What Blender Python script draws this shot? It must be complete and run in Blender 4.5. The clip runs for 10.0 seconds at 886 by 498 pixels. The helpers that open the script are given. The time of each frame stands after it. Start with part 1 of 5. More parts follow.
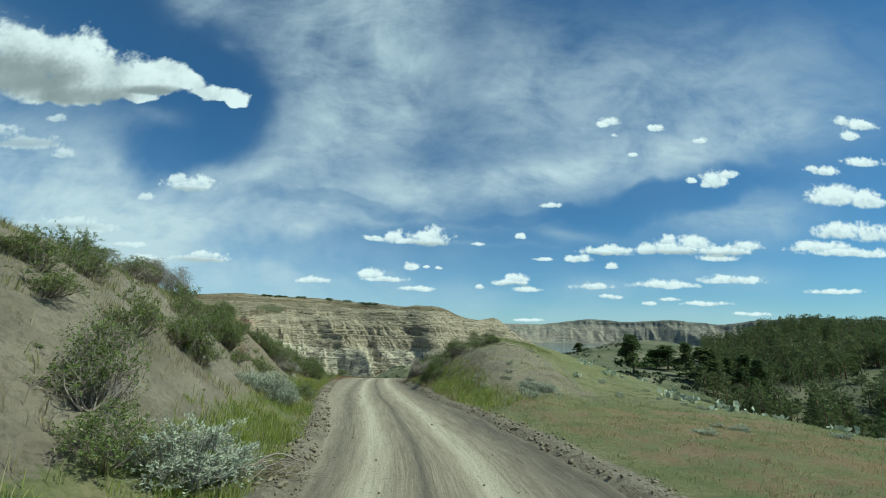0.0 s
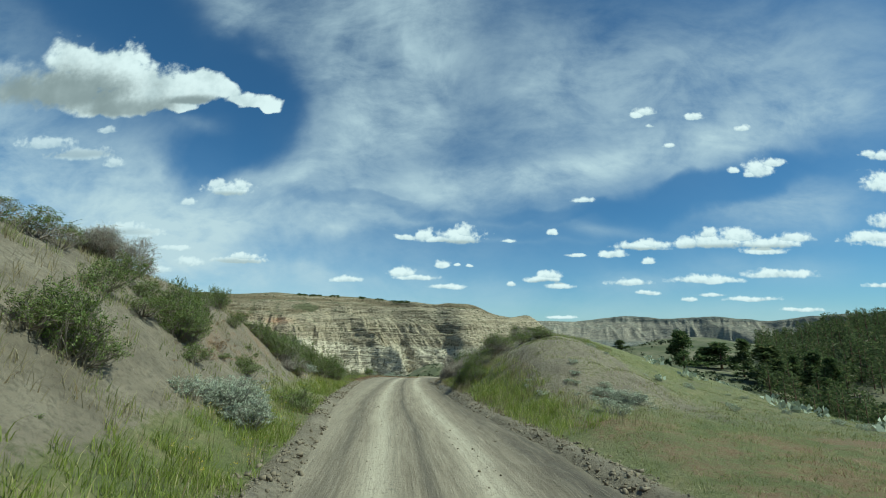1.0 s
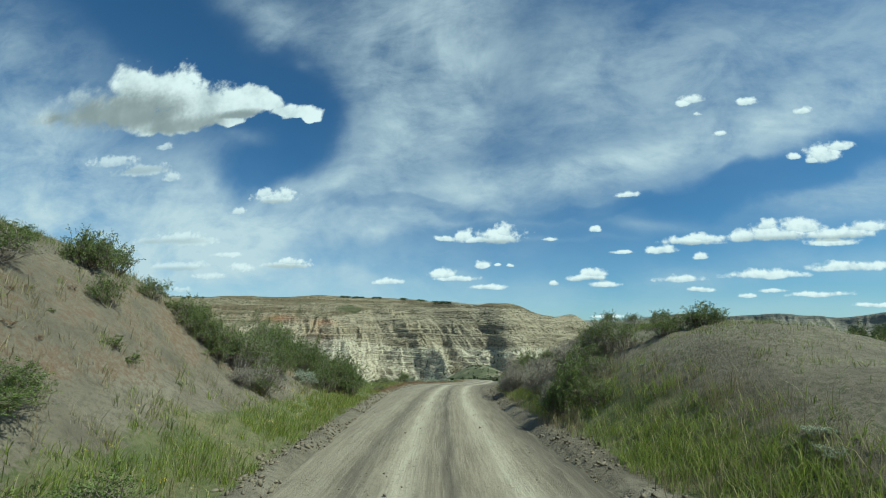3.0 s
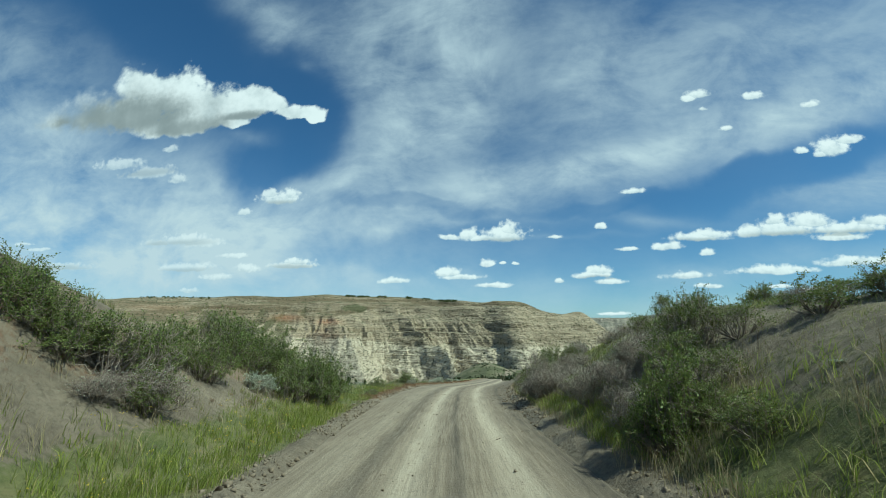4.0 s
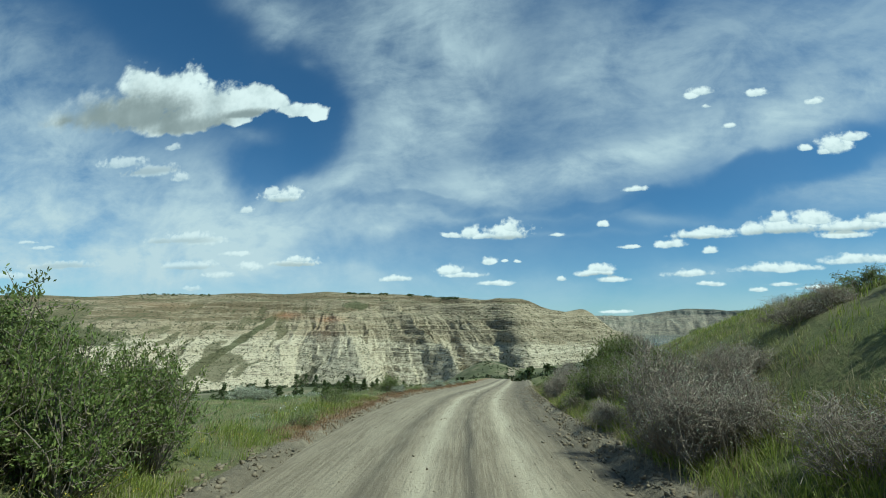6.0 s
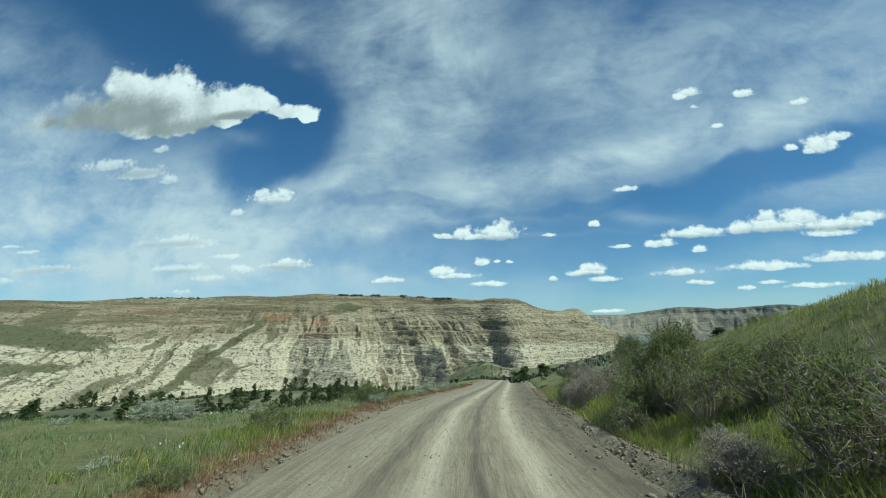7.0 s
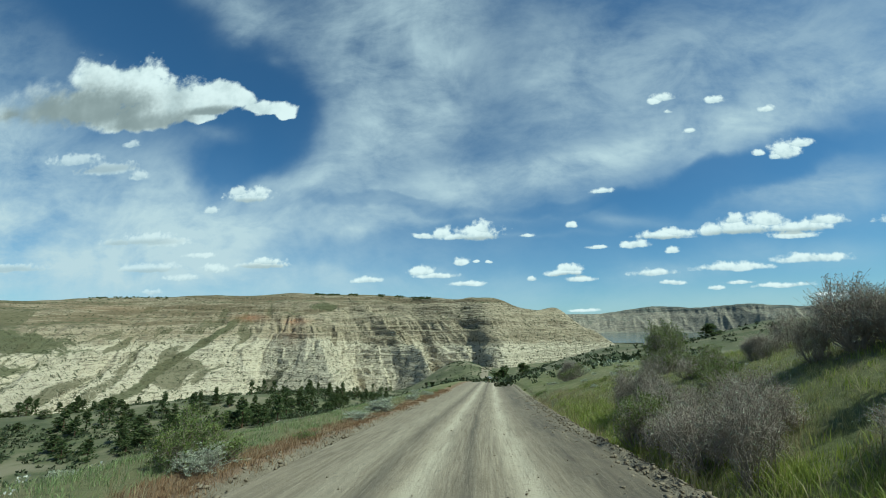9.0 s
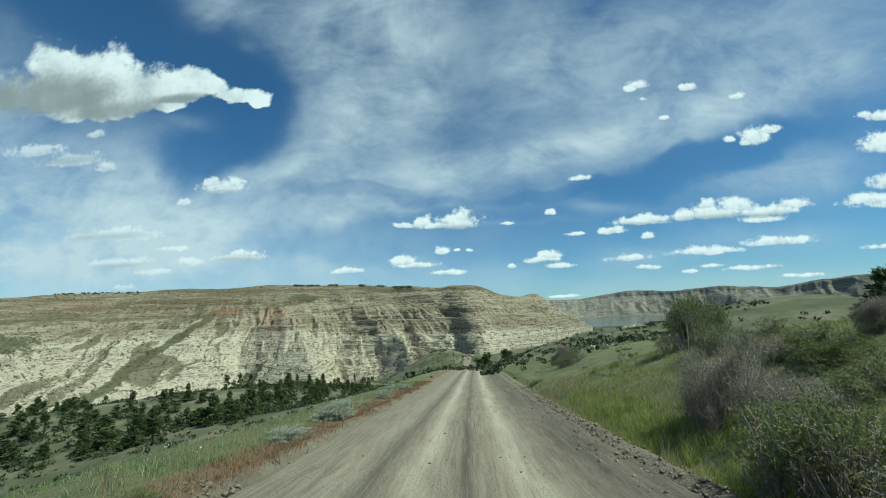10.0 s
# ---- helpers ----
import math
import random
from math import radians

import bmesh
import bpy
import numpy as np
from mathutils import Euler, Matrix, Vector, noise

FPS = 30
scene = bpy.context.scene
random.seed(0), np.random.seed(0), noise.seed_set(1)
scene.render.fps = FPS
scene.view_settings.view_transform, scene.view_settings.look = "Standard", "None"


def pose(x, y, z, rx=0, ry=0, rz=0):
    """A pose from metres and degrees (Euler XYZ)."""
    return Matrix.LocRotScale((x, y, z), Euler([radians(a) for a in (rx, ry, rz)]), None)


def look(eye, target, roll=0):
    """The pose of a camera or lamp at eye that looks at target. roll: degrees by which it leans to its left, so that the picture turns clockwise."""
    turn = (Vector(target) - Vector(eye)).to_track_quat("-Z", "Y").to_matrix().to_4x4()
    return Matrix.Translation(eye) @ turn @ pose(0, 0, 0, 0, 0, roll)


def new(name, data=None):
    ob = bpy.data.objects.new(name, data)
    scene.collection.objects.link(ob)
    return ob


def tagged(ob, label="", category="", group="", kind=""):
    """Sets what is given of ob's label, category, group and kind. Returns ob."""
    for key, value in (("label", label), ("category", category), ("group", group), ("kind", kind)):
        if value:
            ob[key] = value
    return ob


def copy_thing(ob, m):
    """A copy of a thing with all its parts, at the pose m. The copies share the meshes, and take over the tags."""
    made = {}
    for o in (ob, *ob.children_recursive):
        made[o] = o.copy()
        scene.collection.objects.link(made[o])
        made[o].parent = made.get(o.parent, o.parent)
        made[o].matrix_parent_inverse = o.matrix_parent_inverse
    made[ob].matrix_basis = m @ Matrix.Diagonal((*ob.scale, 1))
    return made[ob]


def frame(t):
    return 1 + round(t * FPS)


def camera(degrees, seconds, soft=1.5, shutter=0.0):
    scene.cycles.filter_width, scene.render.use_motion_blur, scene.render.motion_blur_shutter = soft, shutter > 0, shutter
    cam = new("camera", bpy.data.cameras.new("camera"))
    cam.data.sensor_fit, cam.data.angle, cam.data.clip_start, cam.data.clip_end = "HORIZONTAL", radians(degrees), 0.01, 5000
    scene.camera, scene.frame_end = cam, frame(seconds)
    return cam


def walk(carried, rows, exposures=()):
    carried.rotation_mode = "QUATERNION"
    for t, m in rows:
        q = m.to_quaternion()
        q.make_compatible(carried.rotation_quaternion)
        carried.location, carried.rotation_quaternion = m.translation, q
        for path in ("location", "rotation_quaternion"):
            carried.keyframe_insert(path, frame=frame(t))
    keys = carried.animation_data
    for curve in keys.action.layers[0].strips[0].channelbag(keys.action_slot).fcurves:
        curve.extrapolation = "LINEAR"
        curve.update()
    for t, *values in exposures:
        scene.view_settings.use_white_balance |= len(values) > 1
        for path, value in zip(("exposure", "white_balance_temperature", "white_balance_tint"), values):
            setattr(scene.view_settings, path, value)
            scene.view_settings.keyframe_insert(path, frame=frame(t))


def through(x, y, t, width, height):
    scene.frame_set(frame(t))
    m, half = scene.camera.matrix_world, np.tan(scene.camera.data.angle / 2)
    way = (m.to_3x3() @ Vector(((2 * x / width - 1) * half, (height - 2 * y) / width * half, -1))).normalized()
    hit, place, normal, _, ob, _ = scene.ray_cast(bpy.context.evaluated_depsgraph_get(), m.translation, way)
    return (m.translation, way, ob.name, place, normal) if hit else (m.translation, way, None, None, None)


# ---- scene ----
cam = camera(93.02, 10.0, 1.0)
PATH = [
    (0, pose(0.000, -0.000, 0.000, 101.221, -1.050, -0.000)),
    (0.5, pose(-0.116, 2.469, -0.154, 101.044, -1.023, 2.186)),
    (1, pose(-0.321, 4.949, -0.298, 100.863, -0.857, 4.272)),
    (1.5, pose(-0.601, 7.264, -0.425, 100.771, -0.617, 6.028)),
    (2, pose(-0.979, 9.682, -0.574, 100.842, -0.317, 7.650)),
    (2.5, pose(-1.446, 12.094, -0.712, 101.069, -0.215, 8.949)),
    (2.7, pose(-1.672, 13.122, -0.759, 100.991, -0.317, 9.364)),
    (3.8, pose(-2.643, 18.614, -1.160, 100.856, -0.019, 10.645)),
    (4, pose(-2.849, 19.572, -1.231, 100.729, 0.090, 10.646)),
    (4.5, pose(-3.307, 22.040, -1.399, 100.543, 0.167, 10.757)),
    (5, pose(-3.754, 24.432, -1.554, 100.449, 0.214, 10.925)),
    (5.5, pose(-4.145, 26.843, -1.748, 100.377, 0.012, 10.974)),
    (5.7, pose(-4.311, 27.865, -1.817, 100.431, -0.049, 11.015)),
    (6.8, pose(-5.313, 33.329, -2.273, 100.512, 0.719, 10.233)),
    (7, pose(-5.470, 34.314, -2.348, 100.594, 0.719, 9.971)),
    (7.5, pose(-5.766, 36.962, -2.524, 100.812, 0.866, 9.200)),
    (8, pose(-6.066, 39.638, -2.710, 100.987, 0.725, 8.552)),
    (8.5, pose(-6.309, 42.392, -2.929, 100.906, 0.690, 7.976)),
    (9, pose(-6.513, 45.069, -3.147, 100.536, 0.959, 7.185)),
    (9.5, pose(-6.733, 47.741, -3.346, 99.913, 1.542, 6.197)),
    (10, pose(-6.975, 50.425, -3.604, 98.957, 2.361, 4.756)),
]
walk(cam, PATH, [(0, 0.0, 5650, -14), (10, 0.0, 5650, -14)])

# ---- sky, clouds and sun ----
SUN_AZIMUTH, SUN_ELEVATION = radians(106), radians(54)   # clockwise from +y


class Graph:
    """Small helper that adds nodes to a tree and links them."""

    def __init__(self, tree):
        self.tree = tree
        tree.nodes.clear()

    def add(self, kind, *inputs, **settings):
        node = self.tree.nodes.new(kind)
        for key, value in settings.items():
            setattr(node, key, value)
        for slot, value in enumerate(inputs):
            self.plug(node.inputs[slot], value)
        return node

    def plug(self, socket, value):
        if value is None:
            return
        if hasattr(value, "is_output"):
            self.tree.links.new(value, socket)
        elif hasattr(socket, "default_value"):
            if socket.type == "RGBA" and len(value) == 3:
                value = (*value, 1)
            socket.default_value = value

    def math(self, operation, a, b=None, c=None, clamp=False):
        return self.add("ShaderNodeMath", a, b, c, operation=operation, use_clamp=clamp).outputs[0]

    def vec(self, operation, a, b=None, c=None):
        node = self.add("ShaderNodeVectorMath", a, b, c, operation=operation)
        return node.outputs["Value"] if operation in ("LENGTH", "DOT_PRODUCT", "DISTANCE") else node.outputs["Vector"]

    def noise(self, vector, scale, detail=4.0, rough=0.55, distort=0.0):
        node = self.add("ShaderNodeTexNoise")
        self.plug(node.inputs["Vector"], vector)
        for key, value in (("Scale", scale), ("Detail", detail), ("Roughness", rough), ("Distortion", distort)):
            node.inputs[key].default_value = value
        return node.outputs[0]

    def span(self, value, low, high, to_low=0.0, to_high=1.0, smooth=True):
        node = self.add("ShaderNodeMapRange", value, low, high, to_low, to_high, clamp=True)
        node.interpolation_type = "SMOOTHSTEP" if smooth else "LINEAR"
        return node.outputs[0]

    def mix(self, factor, a, b, blend="MIX"):
        node = self.add("ShaderNodeMix", data_type="RGBA", blend_type=blend)
        for key, value in ((0, factor), (6, a), (7, b)):
            self.plug(node.inputs[key], value)
        return node.outputs[2]

    def ramp(self, factor, stops):
        node = self.add("ShaderNodeValToRGB", factor)
        line = node.color_ramp
        while len(line.elements) < len(stops):
            line.elements.new(0.5)
        for element, (place, colour) in zip(line.elements, stops):
            element.position, element.color = place, (*colour, 1)
        return node.outputs[0]


# Clouds by their place on the sky: east over north, height over north, half width, half height (and tilt, strength).
GREAT_CLOUD = [
    (-1.046, 0.72, 0.148, 0.085), (-1.172, 0.674, 0.212, 0.089), (-0.899, 0.644, 0.145, 0.077), (-1.322, 0.68, 0.155, 0.079), (-0.794, 0.629, 0.112, 0.043),
    (-0.77, 0.666, 0.084, 0.036), (-0.698, 0.64, 0.047, 0.036), (-0.796, 0.59, 0.048, 0.021), (-0.582, 0.594, 0.059, 0.021), (-0.547, 0.583, 0.034, 0.019),
    (-0.635, 0.608, 0.05, 0.021), (-0.676, 0.627, 0.047, 0.025), (-0.992, 0.61, 0.189, 0.052), (-1.175, 0.761, 0.077, 0.06), (-1.439, 0.659, 0.137, 0.032),
]
CUMULUS_HIGH = [
    (-1.184, 0.491, 0.087, 0.02), (-1.069, 0.455, 0.091, 0.021), (-0.973, 0.429, 0.033, 0.017), (-0.638, 0.354, 0.065, 0.023), (-0.667, 0.367, 0.028, 0.018),
    (-0.605, 0.362, 0.025, 0.019), (-1.002, 0.524, 0.026, 0.011), (-0.747, 0.319, 0.021, 0.011), (0.424, 0.543, 0.029, 0.014), (0.402, 0.534, 0.017, 0.011),
    (0.534, 0.527, 0.027, 0.011), (0.648, 0.493, 0.022, 0.008), (0.474, 0.452, 0.017, 0.007), (0.43, 0.502, 0.008, 0.006), (0.674, 0.39, 0.033, 0.026),
    (0.704, 0.403, 0.031, 0.012), (0.651, 0.376, 0.016, 0.01), (0.617, 0.384, 0.015, 0.007), (0.263, 0.314, 0.027, 0.008),
]
CUMULUS_MID = [
    (-0.038, 0.226, 0.057, 0.02), (-0.027, 0.238, 0.03, 0.02), (-0.124, 0.23, 0.028, 0.018), (-0.169, 0.225, 0.031, 0.009), (-0.086, 0.219, 0.044, 0.01),
    (-0.081, 0.156, 0.019, 0.01), (-0.044, 0.153, 0.008, 0.004), (-0.014, 0.15, 0.009, 0.004), (0.183, 0.235, 0.015, 0.008), (0.08, 0.215, 0.018, 0.005),
    (0.24, 0.176, 0.026, 0.005), (0.388, 0.2, 0.064, 0.011), (0.414, 0.205, 0.043, 0.011), (0.323, 0.182, 0.037, 0.01), (0.405, 0.166, 0.018, 0.008),
]
CUMULUS_SOUTHEAST = [
    (0.55, 0.213, 0.069, 0.02), (0.501, 0.207, 0.039, 0.014), (0.539, 0.23, 0.026, 0.014), (0.61, 0.226, 0.048, 0.018), (0.675, 0.21, 0.071, 0.016),
    (0.657, 0.191, 0.043, 0.01), (0.727, 0.221, 0.049, 0.013), (0.154, 0.121, 0.044, 0.009), (0.174, 0.13, 0.029, 0.012), (0.194, 0.104, 0.036, 0.008),
    (0.084, 0.108, 0.013, 0.007), (-0.177, 0.135, 0.038, 0.014), (-0.14, 0.122, 0.055, 0.008), (-0.062, 0.1, 0.045, 0.007), (-0.313, 0.117, 0.039, 0.008),
]
CUMULUS_LOW = [
    (0.361, 0.115, 0.054, 0.009), (0.527, 0.123, 0.08, 0.011), (0.686, 0.136, 0.077, 0.012), (0.395, 0.091, 0.03, 0.006), (0.487, 0.078, 0.016, 0.005),
    (0.534, 0.089, 0.034, 0.005), (0.622, 0.079, 0.061, 0.006), (-0.316, 0.117, 0.039, 0.008), (-0.066, 0.1, 0.043, 0.005), (0.728, 0.056, 0.053, 0.005),
    (0.197, 0.034, 0.037, 0.004),
]
CUMULUS_EAST = [
    (0.958, 0.263, 0.061, 0.023), (1.04, 0.258, 0.055, 0.026), (0.91, 0.221, 0.082, 0.014), (0.976, 0.208, 0.109, 0.013), (0.97, 0.354, 0.079, 0.03),
    (1.048, 0.345, 0.056, 0.025), (0.952, 0.415, 0.036, 0.014), (1.051, 0.442, 0.054, 0.014), (1.02, 0.555, 0.02, 0.014), (1.065, 0.543, 0.044, 0.016),
    (1.032, 0.514, 0.023, 0.016), (0.933, 0.113, 0.074, 0.007), (0.927, 0.42, 0.026, 0.009),
]
CUMULUS_WEST = [
    (-0.919, 0.25, 0.077, 0.018), (-0.863, 0.234, 0.065, 0.013), (-1.016, 0.241, 0.049, 0.01), (-0.762, 0.197, 0.052, 0.009), (-0.909, 0.168, 0.09, 0.014),
    (-0.805, 0.14, 0.052, 0.009), (-0.724, 0.16, 0.042, 0.014), (-0.595, 0.164, 0.073, 0.009), (-0.577, 0.175, 0.041, 0.011), (-1.354, 0.18, 0.146, 0.012),
    (-1.487, 0.255, 0.039, 0.005), (-1.429, 0.237, 0.056, 0.005), (-1.529, 0.154, 0.074, 0.012), (-0.892, 0.103, 0.036, 0.008),
]
CLOUD_BASES = [
    (-1.169, 0.654, 0.317, 0.085), (-0.97, 0.597, 0.167, 0.044), (-1.329, 0.662, 0.221, 0.059), (-0.783, 0.608, 0.093, 0.016), (0.564, 0.199, 0.095, 0.007),
    (0.668, 0.198, 0.071, 0.007), (-1.089, 0.457, 0.14, 0.014), (0.393, 0.192, 0.057, 0.005), (-0.935, 0.238, 0.111, 0.01), (-0.908, 0.16, 0.09, 0.008),
    (-0.592, 0.161, 0.073, 0.008), (-1.354, 0.178, 0.146, 0.01), (-0.637, 0.338, 0.061, 0.008), (0.168, 0.113, 0.049, 0.005), (-0.038, 0.212, 0.061, 0.006),
    (-1.01, 0.241, 0.049, 0.01),
]
VEILS_WEST = [
    (-1.78, 1.021, 0.443, 0.14, -27, 0.3), (-1.837, 0.746, 0.495, 0.209, -6, 0.42), (-1.509, 0.671, 0.211, 0.079, -6, 0.2), (-1.521, 0.516, 0.509, 0.133, -5, 0.6), (-1.503, 0.329, 0.977, 0.144, -3, 0.95),
    (-1.106, 0.184, 0.947, 0.101, -2, 0.97), (-0.599, 0.263, 0.382, 0.053, -1, 0.75), (-0.406, 0.239, 0.184, 0.024, 5, 0.5), (-0.404, 0.183, 0.213, 0.029, 2, 0.5), (-0.78, 0.39, 0.198, 0.066, -4, 0.35),
    (-0.703, 0.518, 0.075, 0.019, -23, 0.25),
]
VEILS_TOP = [
    (-0.26, 0.847, 0.296, 0.193, -9, 0.5), (-0.739, 0.962, 0.283, 0.063, -38, 0.45), (-0.713, 0.827, 0.057, 0.048, -8, 0.6), (-0.613, 0.745, 0.049, 0.017, -22, 0.4), (-0.274, 0.617, 0.166, 0.181, -7, 0.6),
    (-0.334, 0.461, 0.182, 0.09, 14, 0.6), (-0.459, 0.387, 0.123, 0.023, 24, 0.5), (-0.134, 0.775, 0.124, 0.203, -9, 0.3), (-0.167, 0.548, 0.09, 0.143, -6, 0.3),
]
VEILS_EAST = [
    (0.351, 0.411, 0.49, 0.036, 11, 0.85), (0.081, 0.362, 0.318, 0.043, 3, 0.55), (0.671, 0.497, 0.291, 0.058, 14, 0.75), (-0.083, 0.342, 0.324, 0.05, -4, 0.38), (0.538, 0.601, 0.508, 0.186, 7, 0.6),
    (0.124, 0.656, 0.361, 0.188, -8, 0.36), (0.724, 0.293, 0.174, 0.054, 3, 0.65), (0.287, 0.243, 0.095, 0.012, -10, 0.5), (0.513, 0.135, 0.281, 0.029, 4, 0.4), (0.1, 0.216, 0.166, 0.005, 1, 0.25),
    (-0.312, 0.053, 1.554, 0.036, -1, 0.3),
]
CLEARINGS = [
    (-1.097, 0.949, 0.356, 0.111, -27, 0.85), (-0.664, 0.464, 0.172, 0.089, 3, 0.95), (-0.717, 0.695, 0.214, 0.12, -21, 0.92), (0.526, 0.323, 0.33, 0.046, 13, 0.9), (0.254, 0.278, 0.209, 0.024, 5, 0.6),
    (-0.227, 0.292, 0.221, 0.021, -9, 0.35), (0.033, 0.18, 0.553, 0.052, -2, 0.55), (0.011, 0.655, 0.086, 0.192, -7, 0.3), (-0.55, 0.563, 0.086, 0.135, -6, 0.92),
]


def make_sky():
    world = bpy.data.worlds.new("sky")
    scene.world = world
    world.use_nodes = True
    g = Graph(world.node_tree)
    way = g.add("ShaderNodeTexCoord").outputs["Generated"]
    sky = g.add("ShaderNodeTexSky", sky_type="NISHITA", sun_disc=False, sun_elevation=SUN_ELEVATION, sun_rotation=SUN_AZIMUTH,
                altitude=900.0, air_density=1.0, dust_density=0.25, ozone_density=2.2).outputs[0]
    sky = g.mix(1.0, sky, (0.50, 0.71, 0.86), "MULTIPLY")
    x, y, z = g.add("ShaderNodeSeparateXYZ", way).outputs
    ahead = g.math("MAXIMUM", y, 0.2)
    flat = g.add("ShaderNodeCombineXYZ", g.math("DIVIDE", x, ahead), g.math("DIVIDE", z, ahead), 0.0).outputs[0]

    def wander(strength, scale, detail):
        node = g.add("ShaderNodeTexNoise")
        g.plug(node.inputs["Vector"], flat)
        node.inputs["Scale"].default_value, node.inputs["Detail"].default_value = scale, detail
        off = g.vec("SUBTRACT", node.outputs[1], (0.5, 0.5, 0.5))
        return g.vec("MULTIPLY_ADD", off, (strength, strength, 0), flat)

    def nearest(clouds, place):
        """Distance from the nearest cloud's middle in its own radii, and how high in that cloud."""
        least, level = None, None
        for cx, cz, rx, rz in clouds:
            cz -= 0.3 * rz
            off = g.vec("MULTIPLY_ADD", place, (1 / rx, 0.8 / rz, 0), (-cx / rx, -0.8 * cz / rz, 0))
            far = g.vec("LENGTH", g.vec("MAXIMUM", off, g.vec("MULTIPLY", off, (-1, -2, 0))))
            high = g.vec("DOT_PRODUCT", off, (0, 1, 0))
            if least is None:
                least, level = far, high
                continue
            closer = g.math("LESS_THAN", far, least)
            level = g.math("MULTIPLY_ADD", closer, g.math("SUBTRACT", high, level), level)
            least = g.math("SMOOTH_MIN", least, far, 0.3)
        return least, level

    # thin high veils, drawn out along the wind
    place = wander(0.10, 3.0, 5)
    fibre = g.vec("MULTIPLY", g.vec("ADD", wander(0.35, 1.3, 3), (0, 0, 0.4)), (3.4, 5.5, 1.0))
    streak = g.noise(fibre, 1.3, 9.0, 0.62, 0.3)
    soft = g.noise(flat, 2.2, 6.0, 0.6, 0.6)

    def patch(place, cx, cz, rx, rz, tilt):
        """Squared distance from the middle of a tilted oval, in its own radii."""
        c, s = math.cos(radians(tilt)), math.sin(radians(tilt))
        off = g.vec("SUBTRACT", place, (cx, cz, 0))
        along = g.math("DIVIDE", g.vec("DOT_PRODUCT", off, (c, s, 0)), rx)
        across = g.math("DIVIDE", g.vec("DOT_PRODUCT", off, (-s, c, 0)), rz)
        return g.math("ADD", g.math("MULTIPLY", along, along), g.math("MULTIPLY", across, across))

    veil = None
    for cx, cz, rx, rz, tilt, strength in VEILS_WEST + VEILS_TOP + VEILS_EAST:
        far = patch(place, cx, cz, rx, rz, tilt)
        bit = g.math("MULTIPLY", g.math("EXPONENT", g.math("MULTIPLY", far, -0.9)), strength)
        veil = bit if veil is None else g.math("ADD", veil, g.math("MULTIPLY", bit, g.math("SUBTRACT", 1.0, veil)))
    torn = wander(0.2, 4.5, 8)
    for cx, cz, rx, rz, tilt, strength in CLEARINGS:
        gap = g.span(patch(torn, cx, cz, rx, rz, tilt), 1.9, 0.35, 0.0, strength)
        veil = g.math("MULTIPLY", veil, g.math("SUBTRACT", 1.0, gap))
    wisps = g.noise(g.vec("MULTIPLY", wander(0.16, 2.5, 4), (6.0, 13.0, 1.0)), 1.0, 9.0, 0.66, 0.2)
    grain = g.math("ADD", g.span(streak, 0.28, 0.72, 0.5, 1.1), g.span(soft, 0.3, 0.7, -0.25, 0.25))
    grain = g.math("ADD", grain, g.span(wisps, 0.32, 0.68, -0.13, 0.13))
    behind = g.math("MULTIPLY", g.span(y, 0.25, -0.1), g.span(soft, 0.45, 0.7, 0.0, 0.5))
    veil = g.math("ADD", g.math("MULTIPLY", veil, grain), behind, clamp=True)
    sky = g.mix(veil, sky, (6.0, 6.5, 7.0))

    haze = g.math("MULTIPLY", g.math("EXPONENT", g.math("MULTIPLY", g.math("MAXIMUM", z, 0.0), -13.0)), 0.25)
    sky = g.mix(haze, sky, (6.9, 7.2, 7.8))

    # heaped clouds with ragged tops, flat bases and grey undersides
    ragged = wander(0.016, 14.0, 4)
    least, level = nearest(CUMULUS_HIGH + CUMULUS_MID + CUMULUS_SOUTHEAST + CUMULUS_LOW + CUMULUS_EAST + CUMULUS_WEST, ragged)
    lumps = g.noise(flat, 24.0, 5.0, 0.55)
    puffs = g.noise(flat, 75.0, 4.0, 0.5)
    rough = g.math("ADD", g.math("MULTIPLY", g.math("SUBTRACT", lumps, 0.5), 1.5), g.math("MULTIPLY", g.math("SUBTRACT", puffs, 0.5), 1.1))
    edge = g.math("MULTIPLY", rough, g.span(level, -1.0, 0.2, 0.45, 1.0))
    body = g.math("ADD", g.math("SUBTRACT", 1.12, least), edge)
    west = g.span(g.vec("DOT_PRODUCT", flat, (1, 0, 0)), -0.95, -0.45, 0.6, 1.0)
    cover = g.math("MULTIPLY", g.math("MULTIPLY", g.span(body, -0.06, 0.55), g.span(y, 0.1, 0.3)), west)
    high = g.span(g.math("ADD", level, g.math("MULTIPLY", rough, 1.2)), -0.7, 0.55)
    deep, _ = nearest(CLOUD_BASES, ragged)
    under = g.span(g.math("ADD", g.math("SUBTRACT", 1.0, deep), g.math("MULTIPLY", rough, 0.3)), -0.45, 0.75)
    white = g.mix(high, (5.9, 6.35, 6.7), (8.9, 8.85, 8.8))
    white = g.mix(g.math("MULTIPLY", under, 0.75), white, (4.3, 4.55, 4.6))
    sky = g.mix(cover, sky, white)
    # one great cloud with a broad grey underside
    bulk, rise = nearest(GREAT_CLOUD, wander(0.06, 8.0, 4))
    folds = g.noise(flat, 12.0, 7.0, 0.55)
    swell = g.math("ADD", g.math("SUBTRACT", 1.08, bulk), g.math("ADD", g.math("MULTIPLY", g.math("SUBTRACT", folds, 0.5), 1.3), g.math("MULTIPLY", g.math("SUBTRACT", lumps, 0.5), 0.35)))
    faint = g.span(g.vec("DOT_PRODUCT", flat, (1, 0, 0)), -1.4, -1.1, 1.2, 0.35)
